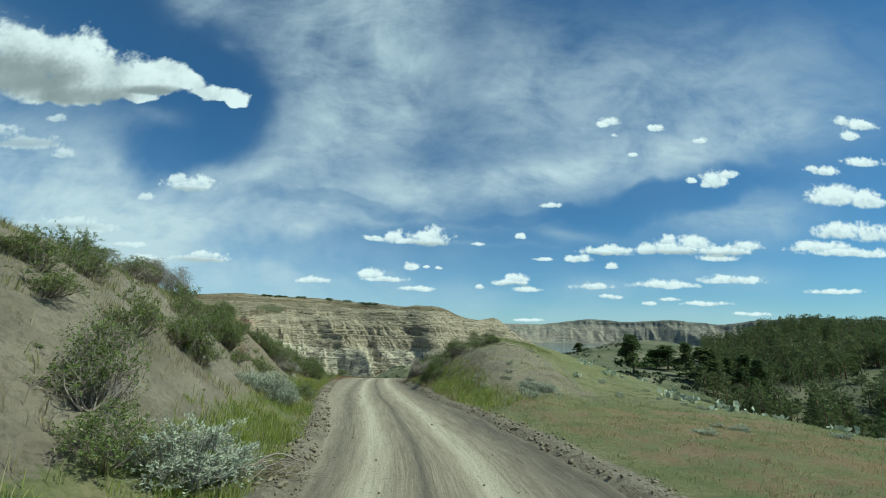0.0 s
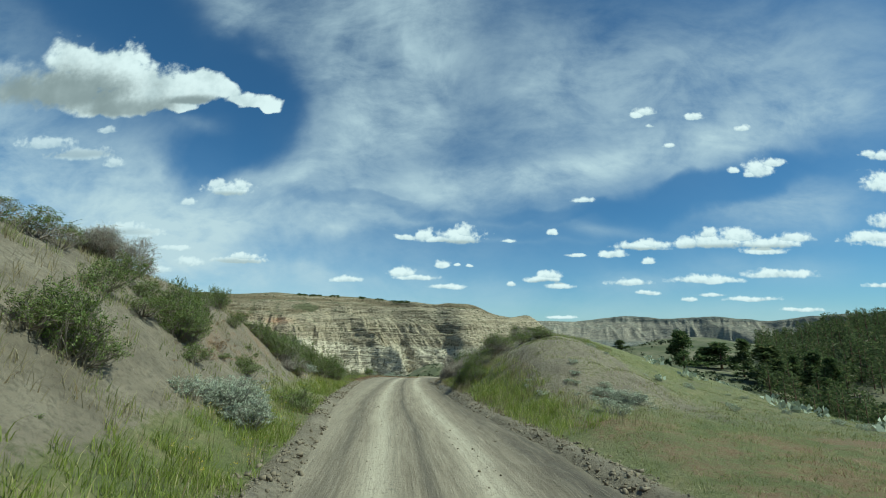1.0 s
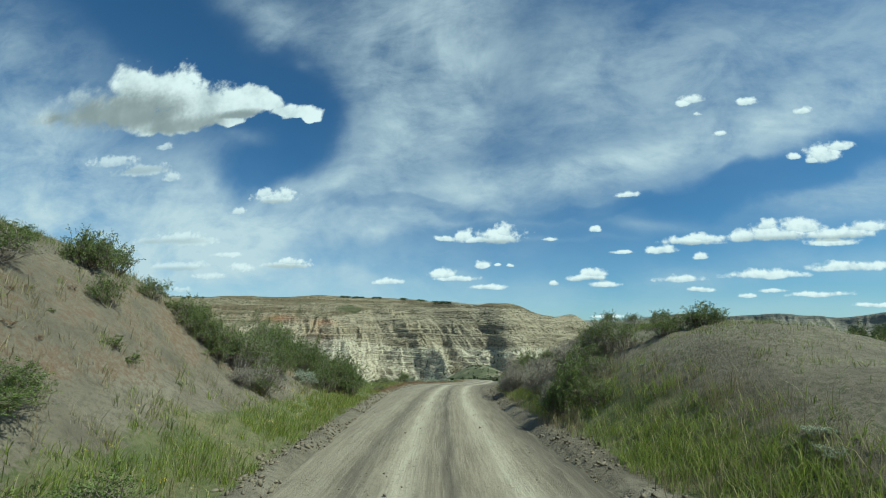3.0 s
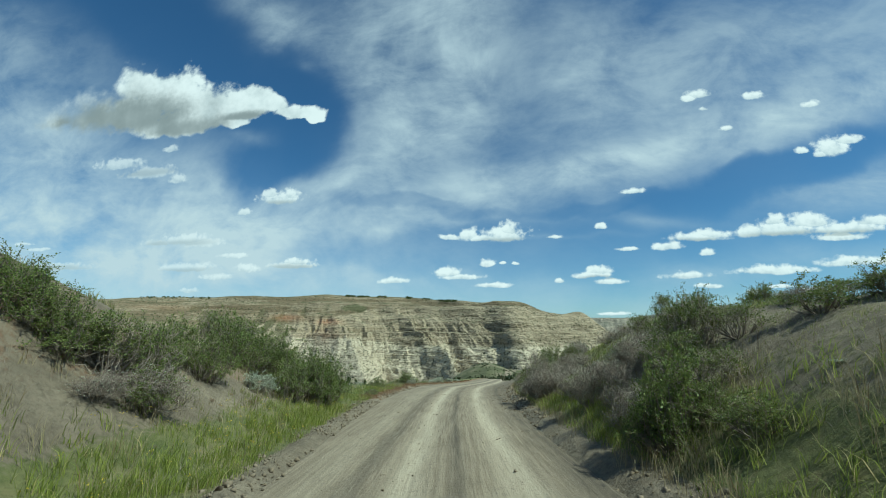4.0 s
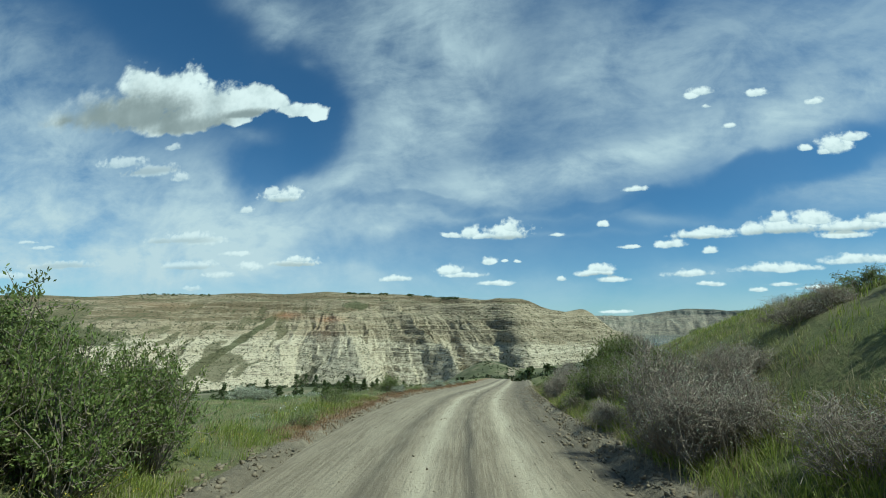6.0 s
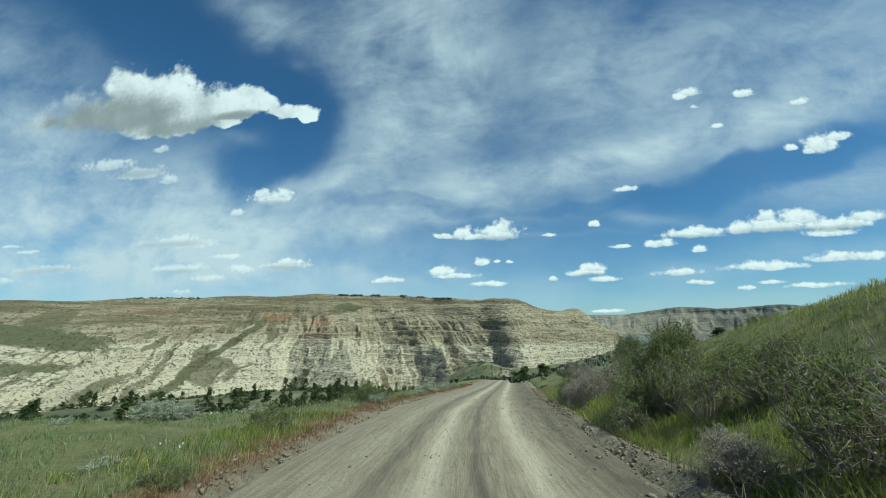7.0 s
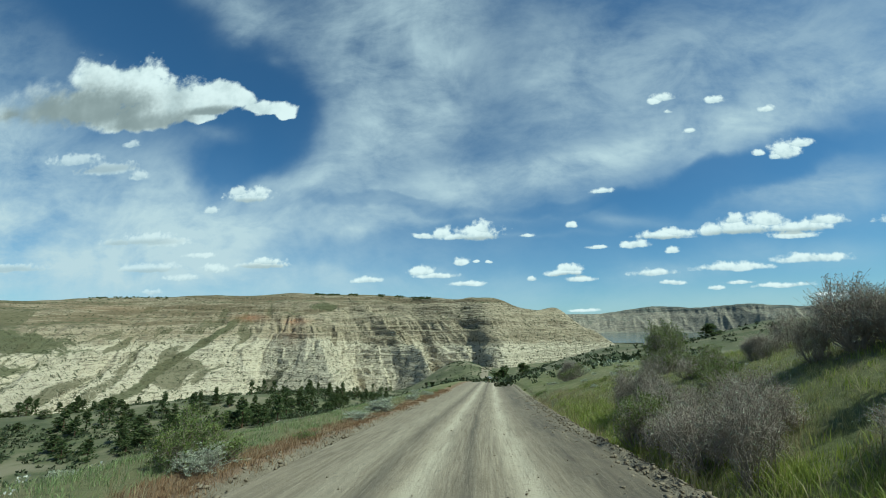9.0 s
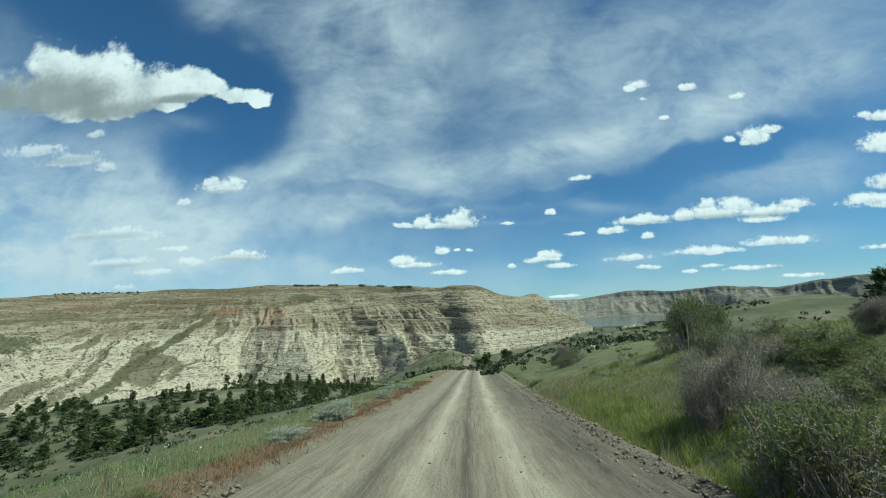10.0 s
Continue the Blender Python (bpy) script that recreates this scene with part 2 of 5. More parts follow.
    great = g.math("MULTIPLY", g.add("ShaderNodeMapRange", swell, 0.0, faint, 0.0, 1.0, clamp=True, interpolation_type="SMOOTHSTEP").outputs[0], g.span(y, 0.1, 0.3))
    billow = g.noise(flat, 9.0, 3.0, 0.5)
    shade = g.span(g.math("ADD", under, g.math("MULTIPLY", g.math("SUBTRACT", 0.5, billow), 1.1)), 0.0, 1.15)
    crown = g.mix(g.span(folds, 0.35, 0.6), (6.6, 6.8, 6.9), (8.8, 8.75, 8.7))
    bright = g.mix(shade, crown, (2.9, 3.1, 3.15))
    sky = g.mix(great, sky, bright)
    ground = g.add("ShaderNodeBackground", sky, 0.1)
    g.add("ShaderNodeOutputWorld", ground.outputs[0])


make_sky()
sun = new("sun", bpy.data.lights.new("sun", "SUN"))
sun.data.energy, sun.data.angle, sun.data.color = 5.0, radians(0.53), (1.0, 0.94, 0.84)
sun.matrix_world = look((math.sin(SUN_AZIMUTH) * math.cos(SUN_ELEVATION) * 100, math.cos(SUN_AZIMUTH) * math.cos(SUN_ELEVATION) * 100,
                         math.sin(SUN_ELEVATION) * 100), (0, 0, 0))

# ---- the lie of the land ----
def value_noise(x, y, seed=0):
    """Smooth noise from 0 to 1 on a unit lattice."""
    xi, yi = np.floor(x), np.floor(y)
    fx, fy = x - xi, y - yi
    fx, fy = fx * fx * (3 - 2 * fx), fy * fy * (3 - 2 * fy)

    def corner(a, b):
        v = np.sin(a * 127.1 + b * 311.7 + seed * 74.7) * 43758.5453
        return v - np.floor(v)

    low = corner(xi, yi) * (1 - fx) + corner(xi + 1, yi) * fx
    high = corner(xi, yi + 1) * (1 - fx) + corner(xi + 1, yi + 1) * fx
    return low * (1 - fy) + high * fy


def fbm(x, y, octaves=4, seed=0):
    total, size, weight = 0.0, 1.0, 0.0
    for n in range(octaves):
        total = total + size * value_noise(x * 2**n + 3.7 * n, y * 2**n - 1.9 * n, seed + n)
        weight += size
        size *= 0.5
    return total / weight


def step(a, b, v):
    q = np.clip((v - a) / (b - a), 0, 1)
    return q * q * (3 - 2 * q)


def smooth_line(at, knots, values):
    """Interpolation through knots with rounded corners."""
    knots, values = np.array(knots, float), np.array(values, float)
    slope = np.gradient(values, knots)
    n = np.clip(np.searchsorted(knots, at) - 1, 0, len(knots) - 2)
    w = knots[n + 1] - knots[n]
    q = np.clip((at - knots[n]) / w, 0, 1)
    out = ((1 + 2 * q) * (1 - q) ** 2 * values[n] + q * (1 - q) ** 2 * w * slope[n]
           + q * q * (3 - 2 * q) * values[n + 1] + q * q * (q - 1) * w * slope[n + 1])
    return out


ROAD_Y = [-60, 0, 8, 11, 15, 20, 25, 30, 37, 44, 50, 57, 66, 80, 120, 215, 260, 400]
ROAD_X = [4.0, 0.8, 0.03, -0.56, -1.5, -2.8, -3.9, -4.9, -6.05, -6.85, -7.25, -7.5, -7.7, -7.85, -8.35, -10.3, -11.5, -20]
ROAD_ZY = [-60, 0, 5, 10, 13, 20, 25, 30, 35, 40, 45, 50, 60, 80, 120, 170, 215, 260, 400, 700]
ROAD_Z = [1.5, -1.75, -2.05, -2.34, -2.52, -3.01, -3.36, -3.74, -4.13, -4.47, -4.88, -5.31, -6.42, -8.6, -12.6, -18.6, -24.1, -31, -50, -68]


def road_x(y):
    return smooth_line(y, ROAD_Y, ROAD_X)


def road_z(y):
    return smooth_line(y, ROAD_ZY, ROAD_Z)


def half_width(y):
    return smooth_line(y, [-60, 12, 20, 28, 35, 43, 52, 62, 75, 400], [2.3, 2.35, 2.5, 2.6, 2.85, 3.05, 3.25, 3.3, 3.4, 3.4])


RIGHT_W = [0, 1, 2, 3, 4.5, 6, 8, 11, 16, 25, 40]
RIGHT = {}
RIGHT[-30] = [0, 0.1, 0.15, 0.15, 0.1, 0.05, 0, -0.3, -1.2, -3.5, -7]
RIGHT[10] = [0, 0.1, 0.15, 0.15, 0.1, 0.05, 0, -0.3, -1.2, -3.5, -7]
RIGHT[15] = [0, 0.1, 0.3, 0.25, 0.15, 0.1, 0, -0.2, -1, -3, -6]
RIGHT[18.5] = [0, 0.15, 0.5, 0.6, 0.55, 0.35, 0.1, 0, -0.6, -2, -5]
RIGHT[22] = [0, 0.3, 1.0, 1.7, 1.8, 1.4, 0.6, 0.1, -0.4, -2, -5]
RIGHT[25] = [0, 0.5, 1.4, 2.2, 2.7, 2.5, 1.5, 0.5, -0.2, -2, -5]
RIGHT[28] = [0, 0.5, 1.3, 2.1, 2.8, 3.0, 2.3, 1.0, 0, -1.5, -4]
RIGHT[33] = [0, 0.45, 1.1, 1.9, 2.8, 3.3, 3.3, 2.5, 1.0, -1, -4]
RIGHT[38] = [0, 0.35, 0.9, 1.7, 2.7, 3.4, 3.8, 3.5, 2, -0.5, -4]
RIGHT[45] = [0, 0.2, 0.6, 1.2, 2.2, 3.1, 3.8, 3.8, 2.5, 0, -4]
RIGHT[53] = [0, 0.1, 0.4, 0.9, 1.7, 2.5, 3.2, 3.5, 2.7, 0.5, -3]
RIGHT[62] = [0, 0.1, 0.3, 0.7, 1.3, 1.9, 2.5, 2.8, 2.5, 1, -2]
RIGHT[75] = [0, 0.1, 0.3, 0.6, 1.1, 1.5, 2.0, 2.4, 2.6, 2, 0]
RIGHT[100] = [0, 0.1, 0.3, 0.6, 1, 1.5, 2.0, 2.6, 3.2, 3.6, 3]
RIGHT[230] = [0, 0.1, 0.3, 0.6, 1, 1.5, 2, 3, 5, 8, 12]


def right_rise(y, w):
    """Height over the road at w metres right of its edge."""
    keys = sorted(RIGHT)
    rows = np.array([smooth_line(w, RIGHT_W, RIGHT[k]) for k in keys])
    n = np.clip(np.searchsorted(keys, y) - 1, 0, len(keys) - 2)
    k = np.array(keys, float)
    q = step(0, 1, (y - k[n]) / (k[n + 1] - k[n]))
    index = np.arange(len(y))
    return rows[n, index] * (1 - q) + rows[n + 1, index] * q


def left_rise(y, w):
    """Height over the road at w metres left of its edge: a clay bank that ends where the valley opens."""
    bank = smooth_line(w, [0, 0.8, 1.6, 3, 4, 5.2, 7, 10, 16, 30, 60], [0, 0.1, 0.35, 1.3, 2.3, 3.3, 4.3, 5.3, 6.2, 6.5, 5])
    knots = [0, 1, 3, 5, 8, 12, 20, 40, 80, 150, 260, 400]
    bench = smooth_line(w, knots, [0, 0.12, 0.12, 0.1, 0, -0.2, -2.5, -16, -35, -44, -48, -50])
    steep = smooth_line(w, knots, [0, 0.12, 0.0, -0.5, -1.7, -3.2, -6.2, -14, -26, -35, -39, -40])
    gentle = smooth_line(w, knots, [0, 0.1, 0.1, 0, -0.5, -1.5, -4, -8.5, -14, -22, -28, -32])
    open_side = bench + (steep - bench) * step(45, 53, y)
    open_side = open_side + (gentle - open_side) * step(110, 180, y)
    shoulder = 1 - 0.3 * step(24, 31, y)
    return bank * shoulder * (1 - step(31, 42, y + 0.3 * w)) + open_side * step(31, 42, y + 0.3 * w)


def land(x, y):
    """Height of the ground."""
    shape = np.shape(x)
    x, y = np.ravel(np.asarray(x, float)), np.ravel(np.asarray(y, float))
    u, half, base = x - road_x(y), half_width(y), road_z(y)
    right, left = u - half, -u - half
    z = base.copy()
    side = right > 0
    z[side] += right_rise(y[side], np.minimum(right[side], 40))
    far = np.maximum(right - 40, 0)
    z -= np.minimum(far * 0.06, 14) * (1 - step(60, 200, y))
    side = left > 0
    z[side] += left_rise(y[side], np.minimum(left[side], 400))
    # wooded hill and green knoll past the field
    turn, away = np.degrees(np.arctan2(x, np.maximum(y, 1))), np.hypot(x, y)
    wooded = step(29, 37, turn) * step(70, 115, away) * (1 - step(78, 88, turn))
    z += wooded * (-12 + 12.5 * step(85, 215, away) * step(27, 41, turn) - 26 * step(240, 520, away) - z)
    z -= 5 * np.exp(-((right - 62) / 22) ** 2) * (1 - step(70, 130, y))
    z += 9 * np.exp(-(((x - 92) / 34) ** 2 + ((y - 190) / 40) ** 2))
    # everything sinks to the valley floor
    far_off = np.hypot(x, y - 30)
    west = step(30, 110, left)
    floor = -68.0 * (1 - west) - np.clip(0.15 * far_off, 40, 112) * west
    away = step(260, 620, y) * step(-900, -50, y)
    z = z * (1 - away) + (floor + 3 * fbm(x / 90, y / 90, 3, 5)) * away
    z += 26 * np.exp(-(((x + 48) / 42) ** 2 + ((y - 500) / 60) ** 2)) + 14 * np.exp(-(((x - 60) / 70) ** 2 + ((y - 430) / 90) ** 2))
    z = np.where(left > 30, np.maximum(z, floor + 6 * fbm(x / 60, y / 60, 3, 6)), z)
    edge = np.minimum(np.maximum(np.abs(u) - half, 0) / 2.5, 1)
    z += edge * (0.22 * (fbm(x / 2.2, y / 2.2, 3, 11) - 0.5) + 0.13 * (fbm(x / 0.45, y / 0.45, 3, 12) - 0.5))
    lip = np.abs(u) - half
    berm = np.exp(-((lip - 0.22) / 0.2) ** 2)
    z += berm * (0.05 + 0.09 * fbm(x / 0.5, y / 0.5, 3, 17)) * (y < 240)
    z -= 0.25 * np.exp(-((right - 0.75) / 0.4) ** 2) * step(40, 50, y) * (y < 240)
    z += np.minimum(np.maximum(np.abs(u) - 12, 0) / 40, 1) * 2.2 * (fbm(x / 22, y / 22, 3, 13) - 0.5)
    return z.reshape(shape)


def link_mesh(name, verts, faces, material, parent=None, label=""):
    """A mesh object from arrays of corners and faces."""
    mesh = bpy.data.meshes.new(name)
    verts, faces = np.asarray(verts, np.float32), np.asarray(faces, np.int32)
    mesh.vertices.add(len(verts))
    mesh.vertices.foreach_set("co", verts.ravel())
    size = faces.shape[1]
    mesh.loops.add(faces.size)
    mesh.loops.foreach_set("vertex_index", faces.ravel())
    mesh.polygons.add(len(faces))
    mesh.polygons.foreach_set("loop_start", np.arange(len(faces), dtype=np.int32) * size)
    mesh.update(calc_edges=True)
    mesh.materials.append(material)
    ob = new(name, mesh)
    if parent:
        ob.parent = parent
    if label:
        tagged(ob, label)
    return ob


def grid_faces(rows, columns):
    n = np.arange(rows * columns).reshape(rows, columns)
    return np.stack([n[:-1, :-1], n[:-1, 1:], n[1:, 1:], n[1:, :-1]], -1).reshape(-1, 4)


def smooth(ob):
    ob.data.polygons.foreach_set("use_smooth", np.ones(len(ob.data.polygons), bool))
    return ob


def spread(start, gap, growth, end):
    out, v = [], start
    while v < end:
        out.append(v)
        v += gap
        gap *= growth
    return out + [end]


def attribute(ob, name, values):
    layer = ob.data.attributes.new(name, "FLOAT", "POINT")
    layer.data.foreach_set("value", np.asarray(values, np.float32).ravel())


# ---- materials ----
def surface(name, rough=0.9):
    """A new material with its graph, a Principled shader and an output."""
    m = bpy.data.materials.new(name)
    m.use_nodes = True
    g = Graph(m.node_tree)
    shader = g.add("ShaderNodeBsdfPrincipled")
    shader.inputs["Roughness"].default_value = rough
    shader.inputs["Specular IOR Level"].default_value = 0.25
    g.add("ShaderNodeOutputMaterial", shader.outputs[0])
    return m, g, shader


def relief(g, shader, height, strength, distance):
    bump = g.add("ShaderNodeBump")
    bump.inputs["Strength"].default_value, bump.inputs["Distance"].default_value = strength, distance
    g.plug(bump.inputs["Height"], height)
    g.plug(shader.inputs["Normal"], bump.outputs[0])


def attr(g, name):
    return g.add("ShaderNodeAttribute", attribute_name=name).outputs["Fac"]


def ground_material():
    m, g, shader = surface("clay_and_turf", 0.95)
    place = g.add("ShaderNodeTexCoord").outputs["Object"]
    wide, mid, fine = g.noise(place, 0.12, 4), g.noise(place, 0.9, 5, 0.6), g.noise(place, 9.0, 6, 0.65)
    grit = g.noise(place, 55.0, 3, 0.7)
    clay = g.ramp(mid, [(0.3, (0.165, 0.135, 0.093)), (0.5, (0.24, 0.2, 0.138)), (0.72, (0.325, 0.275, 0.193))])
    clay = g.mix(g.span(fine, 0.42, 0.7, 0.0, 0.75), clay, (0.12, 0.098, 0.068))
    clay = g.mix(g.span(grit, 0.6, 0.8, 0.0, 0.35), clay, (0.42, 0.38, 0.30))
    turf = g.ramp(mid, [(0.3, (0.115, 0.135, 0.042)), (0.5, (0.178, 0.18, 0.068)), (0.7, (0.26, 0.22, 0.11))])
    turf = g.mix(g.span(fine, 0.4, 0.7, 0.0, 0.55), turf, (0.06, 0.08, 0.025))
    rust = g.mix(fine, (0.17, 0.09, 0.05), (0.27, 0.16, 0.09))
    ragged = g.math("ADD", g.math("MULTIPLY", g.math("SUBTRACT", fine, 0.5), 0.9), g.math("MULTIPLY", g.math("SUBTRACT", mid, 0.5), 0.9))
    green = g.span(g.math("ADD", attr(g, "turf"), ragged), 0.35, 0.65)
    red = g.span(g.math("ADD", attr(g, "rust"), ragged), 0.4, 0.7, 0.0, 0.75)
    far = g.span(attr(g, "far"), 0.0, 1.0)
    colour = g.mix(green, clay, turf)
    colour = g.mix(red, colour, rust)
    meadow = g.ramp(g.noise(place, 0.05, 6, 0.65), [(0.35, (0.055, 0.066, 0.03)), (0.5, (0.098, 0.105, 0.048)), (0.62, (0.19, 0.17, 0.105))])
    colour = g.mix(far, colour, meadow)
    colour = g.mix(g.span(wide, 0.3, 0.7, 0.0, 0.25), colour, (0.2, 0.17, 0.12))
    g.plug(shader.inputs["Base Color"], colour)
    relief(g, shader, g.math("ADD", g.math("MULTIPLY", fine, 0.7), g.math("MULTIPLY", grit, 0.3)), 1.0, 0.1)
    return m


def road_material():
    m, g, shader = surface("packed_dirt", 0.92)
    place = g.add("ShaderNodeTexCoord").outputs["Object"]
    off = attr(g, "off")
    y = g.add("ShaderNodeSeparateXYZ", place).outputs[1]
    drawn = g.add("ShaderNodeCombineXYZ", off, g.math("MULTIPLY", y, 0.045), 0.0).outputs[0]
    wobble = g.math("MULTIPLY", g.math("SUBTRACT", g.noise(place, 0.3, 3), 0.5), 0.35)
    line = g.math("ADD", off, wobble)
    streak, stripes = g.noise(drawn, 3.2, 5, 0.65), g.noise(drawn, 11.0, 5, 0.65)
    patch, fine, grit = g.noise(place, 0.8, 4), g.noise(place, 11.0, 6, 0.68), g.noise(place, 55.0, 4, 0.7)

    def band(centre, width):
        d = g.math("DIVIDE", g.math("SUBTRACT", line, centre), width)
        return g.math("EXPONENT", g.math("MULTIPLY", g.math("MULTIPLY", d, d), -1.0))

    pale = g.math("ADD", g.math("ADD", band(-0.8, 0.27), band(0.88, 0.30)), g.math("MULTIPLY", band(-2.1, 0.35), 0.3), clamp=True)
    loose = g.math("ADD", g.math("ADD", g.math("MULTIPLY", band(-0.05, 0.11), 0.9), g.math("MULTIPLY", band(-1.5, 0.2), 0.7)), g.math("MULTIPLY", band(2.4, 0.7), 1.5), clamp=True)
    base = g.ramp(patch, [(0.3, (0.18, 0.145, 0.098)), (0.7, (0.23, 0.19, 0.13))])
    colour = g.mix(g.span(stripes, 0.4, 0.6, 0.0, 0.75), base, (0.295, 0.247, 0.172))
    colour = g.mix(g.math("MULTIPLY", pale, g.span(streak, 0.3, 0.58, 0.5, 1.0)), colour, (0.45, 0.388, 0.277))
    colour = g.mix(g.math("MULTIPLY", loose, g.span(streak, 0.65, 0.35, 0.5, 0.95)), colour, (0.095, 0.079, 0.058))
    tread = g.noise(g.add("ShaderNodeCombineXYZ", off, g.math("MULTIPLY", y, 0.02), 0.0).outputs[0], 26.0, 3, 0.6)
    colour = g.mix(g.span(tread, 0.56, 0.68, 0.0, 0.35), colour, (0.15, 0.124, 0.088))
    colour = g.mix(g.span(tread, 0.42, 0.34, 0.0, 0.25), colour, (0.44, 0.375, 0.265))
    colour = g.mix(g.span(fine, 0.54, 0.72, 0.0, 0.65), colour, (0.13, 0.108, 0.08))
    colour = g.mix(g.span(grit, 0.6, 0.74, 0.0, 0.7), colour, (0.5, 0.45, 0.36))
    colour = g.mix(g.span(grit, 0.36, 0.28, 0.0, 0.6), colour, (0.1, 0.085, 0.062))
    g.plug(shader.inputs["Base Color"], colour)
    rough = g.math("ADD", g.math("MULTIPLY", stripes, 0.5), g.math("ADD", g.math("MULTIPLY", fine, 0.8), g.math("MULTIPLY", grit, 0.3)))
    relief(g, shader, rough, 1.0, 0.04)
    return m


def rock_material(name, tint, haze, height_scale):
    """Banded badland clay: level strata, crumbled faces, thin scrub on the gentler ground."""
    m, g, shader = surface(name, 0.95)
    place = g.add("ShaderNodeTexCoord").outputs["Object"]
    normal = g.add("ShaderNodeNewGeometry").outputs["Normal"]
    up = g.add("ShaderNodeSeparateXYZ", normal).outputs[2]
    x, y, z = g.add("ShaderNodeSeparateXYZ", place).outputs
    sway = g.math("MULTIPLY", g.math("SUBTRACT", g.noise(place, 0.012 * height_scale, 3, 0.5), 0.5), 9.0 / height_scale)
    level = g.add("ShaderNodeCombineXYZ", g.math("MULTIPLY", x, 0.006), g.math("MULTIPLY", y, 0.006), g.math("MULTIPLY", g.math("ADD", z, sway), 0.085 * height_scale)).outputs[0]
    bands = g.noise(level, 1.0, 5, 0.7)
    thin = g.noise(g.vec("MULTIPLY", level, (2.5, 2.5, 5.0)), 1.0, 4, 0.65)
    lumps, crumb = g.noise(place, 0.05 * height_scale, 6, 0.65), g.noise(place, 0.33 * height_scale, 6, 0.72)
    colour = g.ramp(bands, [(0.30, (0.175, 0.140, 0.088)), (0.42, (0.302, 0.247, 0.158)), (0.52, (0.408, 0.340, 0.225)), (0.60, (0.223, 0.180, 0.115)), (0.72, (0.334, 0.275, 0.180))])
    chalk = g.span(g.math("ADD", attr(g, "chalk"), g.math("MULTIPLY", g.math("SUBTRACT", lumps, 0.5), 1.0)), 0.32, 0.66, 0.0, 0.9)
    colour = g.mix(chalk, colour, (0.56, 0.49, 0.35))
    broken = g.span(g.noise(place, 0.06 * height_scale, 4, 0.6), 0.42, 0.6, 0.0, 1.0)
    colour = g.mix(g.math("MULTIPLY", g.span(thin, 0.53, 0.6, 0.0, 0.75), broken), colour, (0.159, 0.130, 0.088))
    colour = g.mix(g.span(lumps, 0.5, 0.75, 0.0, 0.4), colour, (0.445, 0.380, 0.257))
    colour = g.mix(g.span(crumb, 0.56, 0.62, 0.0, 0.7), colour, (0.148, 0.122, 0.079))
    colour = g.mix(g.span(crumb, 0.43, 0.34, 0.0, 0.65), colour, (0.551, 0.475, 0.324))
    blocks = g.noise(g.vec("MULTIPLY", place, (0.5, 0.5, 1.6)), 0.13 * height_scale, 5, 0.7)
    colour = g.mix(g.span(blocks, 0.56, 0.64, 0.0, 0.55), colour, (0.155, 0.128, 0.088))
    colour = g.mix(g.span(blocks, 0.42, 0.35, 0.0, 0.4), colour, (0.53, 0.465, 0.33))
    cap = g.span(g.math("ADD", attr(g, "cap"), g.math("MULTIPLY", g.math("SUBTRACT", lumps, 0.5), 0.9)), 0.3, 0.75)
    brown = (0.159, 0.122, 0.070) if height_scale == 1.0 else (0.053, 0.060, 0.041)
    colour = g.mix(g.math("MULTIPLY", cap, g.span(bands, 0.58, 0.46, 0.08, 0.85)), colour, brown)
    scrub = g.math("MULTIPLY", g.span(up, 0.88, 0.97), g.span(lumps, 0.38, 0.6))
    colour = g.mix(g.math("MULTIPLY", scrub, 0.85), colour, (0.104, 0.105, 0.050))
    scrubby = g.span(g.math("ADD", attr(g, "grown"), g.math("MULTIPLY", g.math("SUBTRACT", lumps, 0.5), 1.2)), 0.42, 0.62, 0.0, 0.9)
    colour = g.mix(scrubby, colour, (0.106, 0.108, 0.052))
    # scrub in the gullies; its dark tone also stands in for their missing shade
    growth = g.span(g.math("ADD", attr(g, "gully"), g.math("MULTIPLY", g.math("SUBTRACT", crumb, 0.5), 1.6)), 0.35, 0.75, 0.0, 0.8)
    colour = g.mix(growth, colour, (0.122, 0.112, 0.059))
    shrubs = g.math("MULTIPLY", g.span(g.noise(place, 0.2 * height_scale, 3, 0.6), 0.57, 0.62), g.span(lumps, 0.42, 0.56, 0.15, 0.9))
    colour = g.mix(shrubs, colour, (0.074, 0.075, 0.038))
    red = g.math("MULTIPLY", attr(g, "scoria"), g.span(crumb, 0.3, 0.62))
    colour = g.mix(g.math("MULTIPLY", red, 0.8), colour, (0.329, 0.140, 0.072))
    # distance haze is painted in: base colour mixed towards a flat tint
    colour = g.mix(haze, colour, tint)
    g.plug(shader.inputs["Base Color"], colour)
    relief(g, shader, g.math("ADD", g.math("MULTIPLY", crumb, 0.8), g.math("ADD", thin, g.math("MULTIPLY", blocks, 2.0))), 1.0, 2.6 / height_scale)
    return m


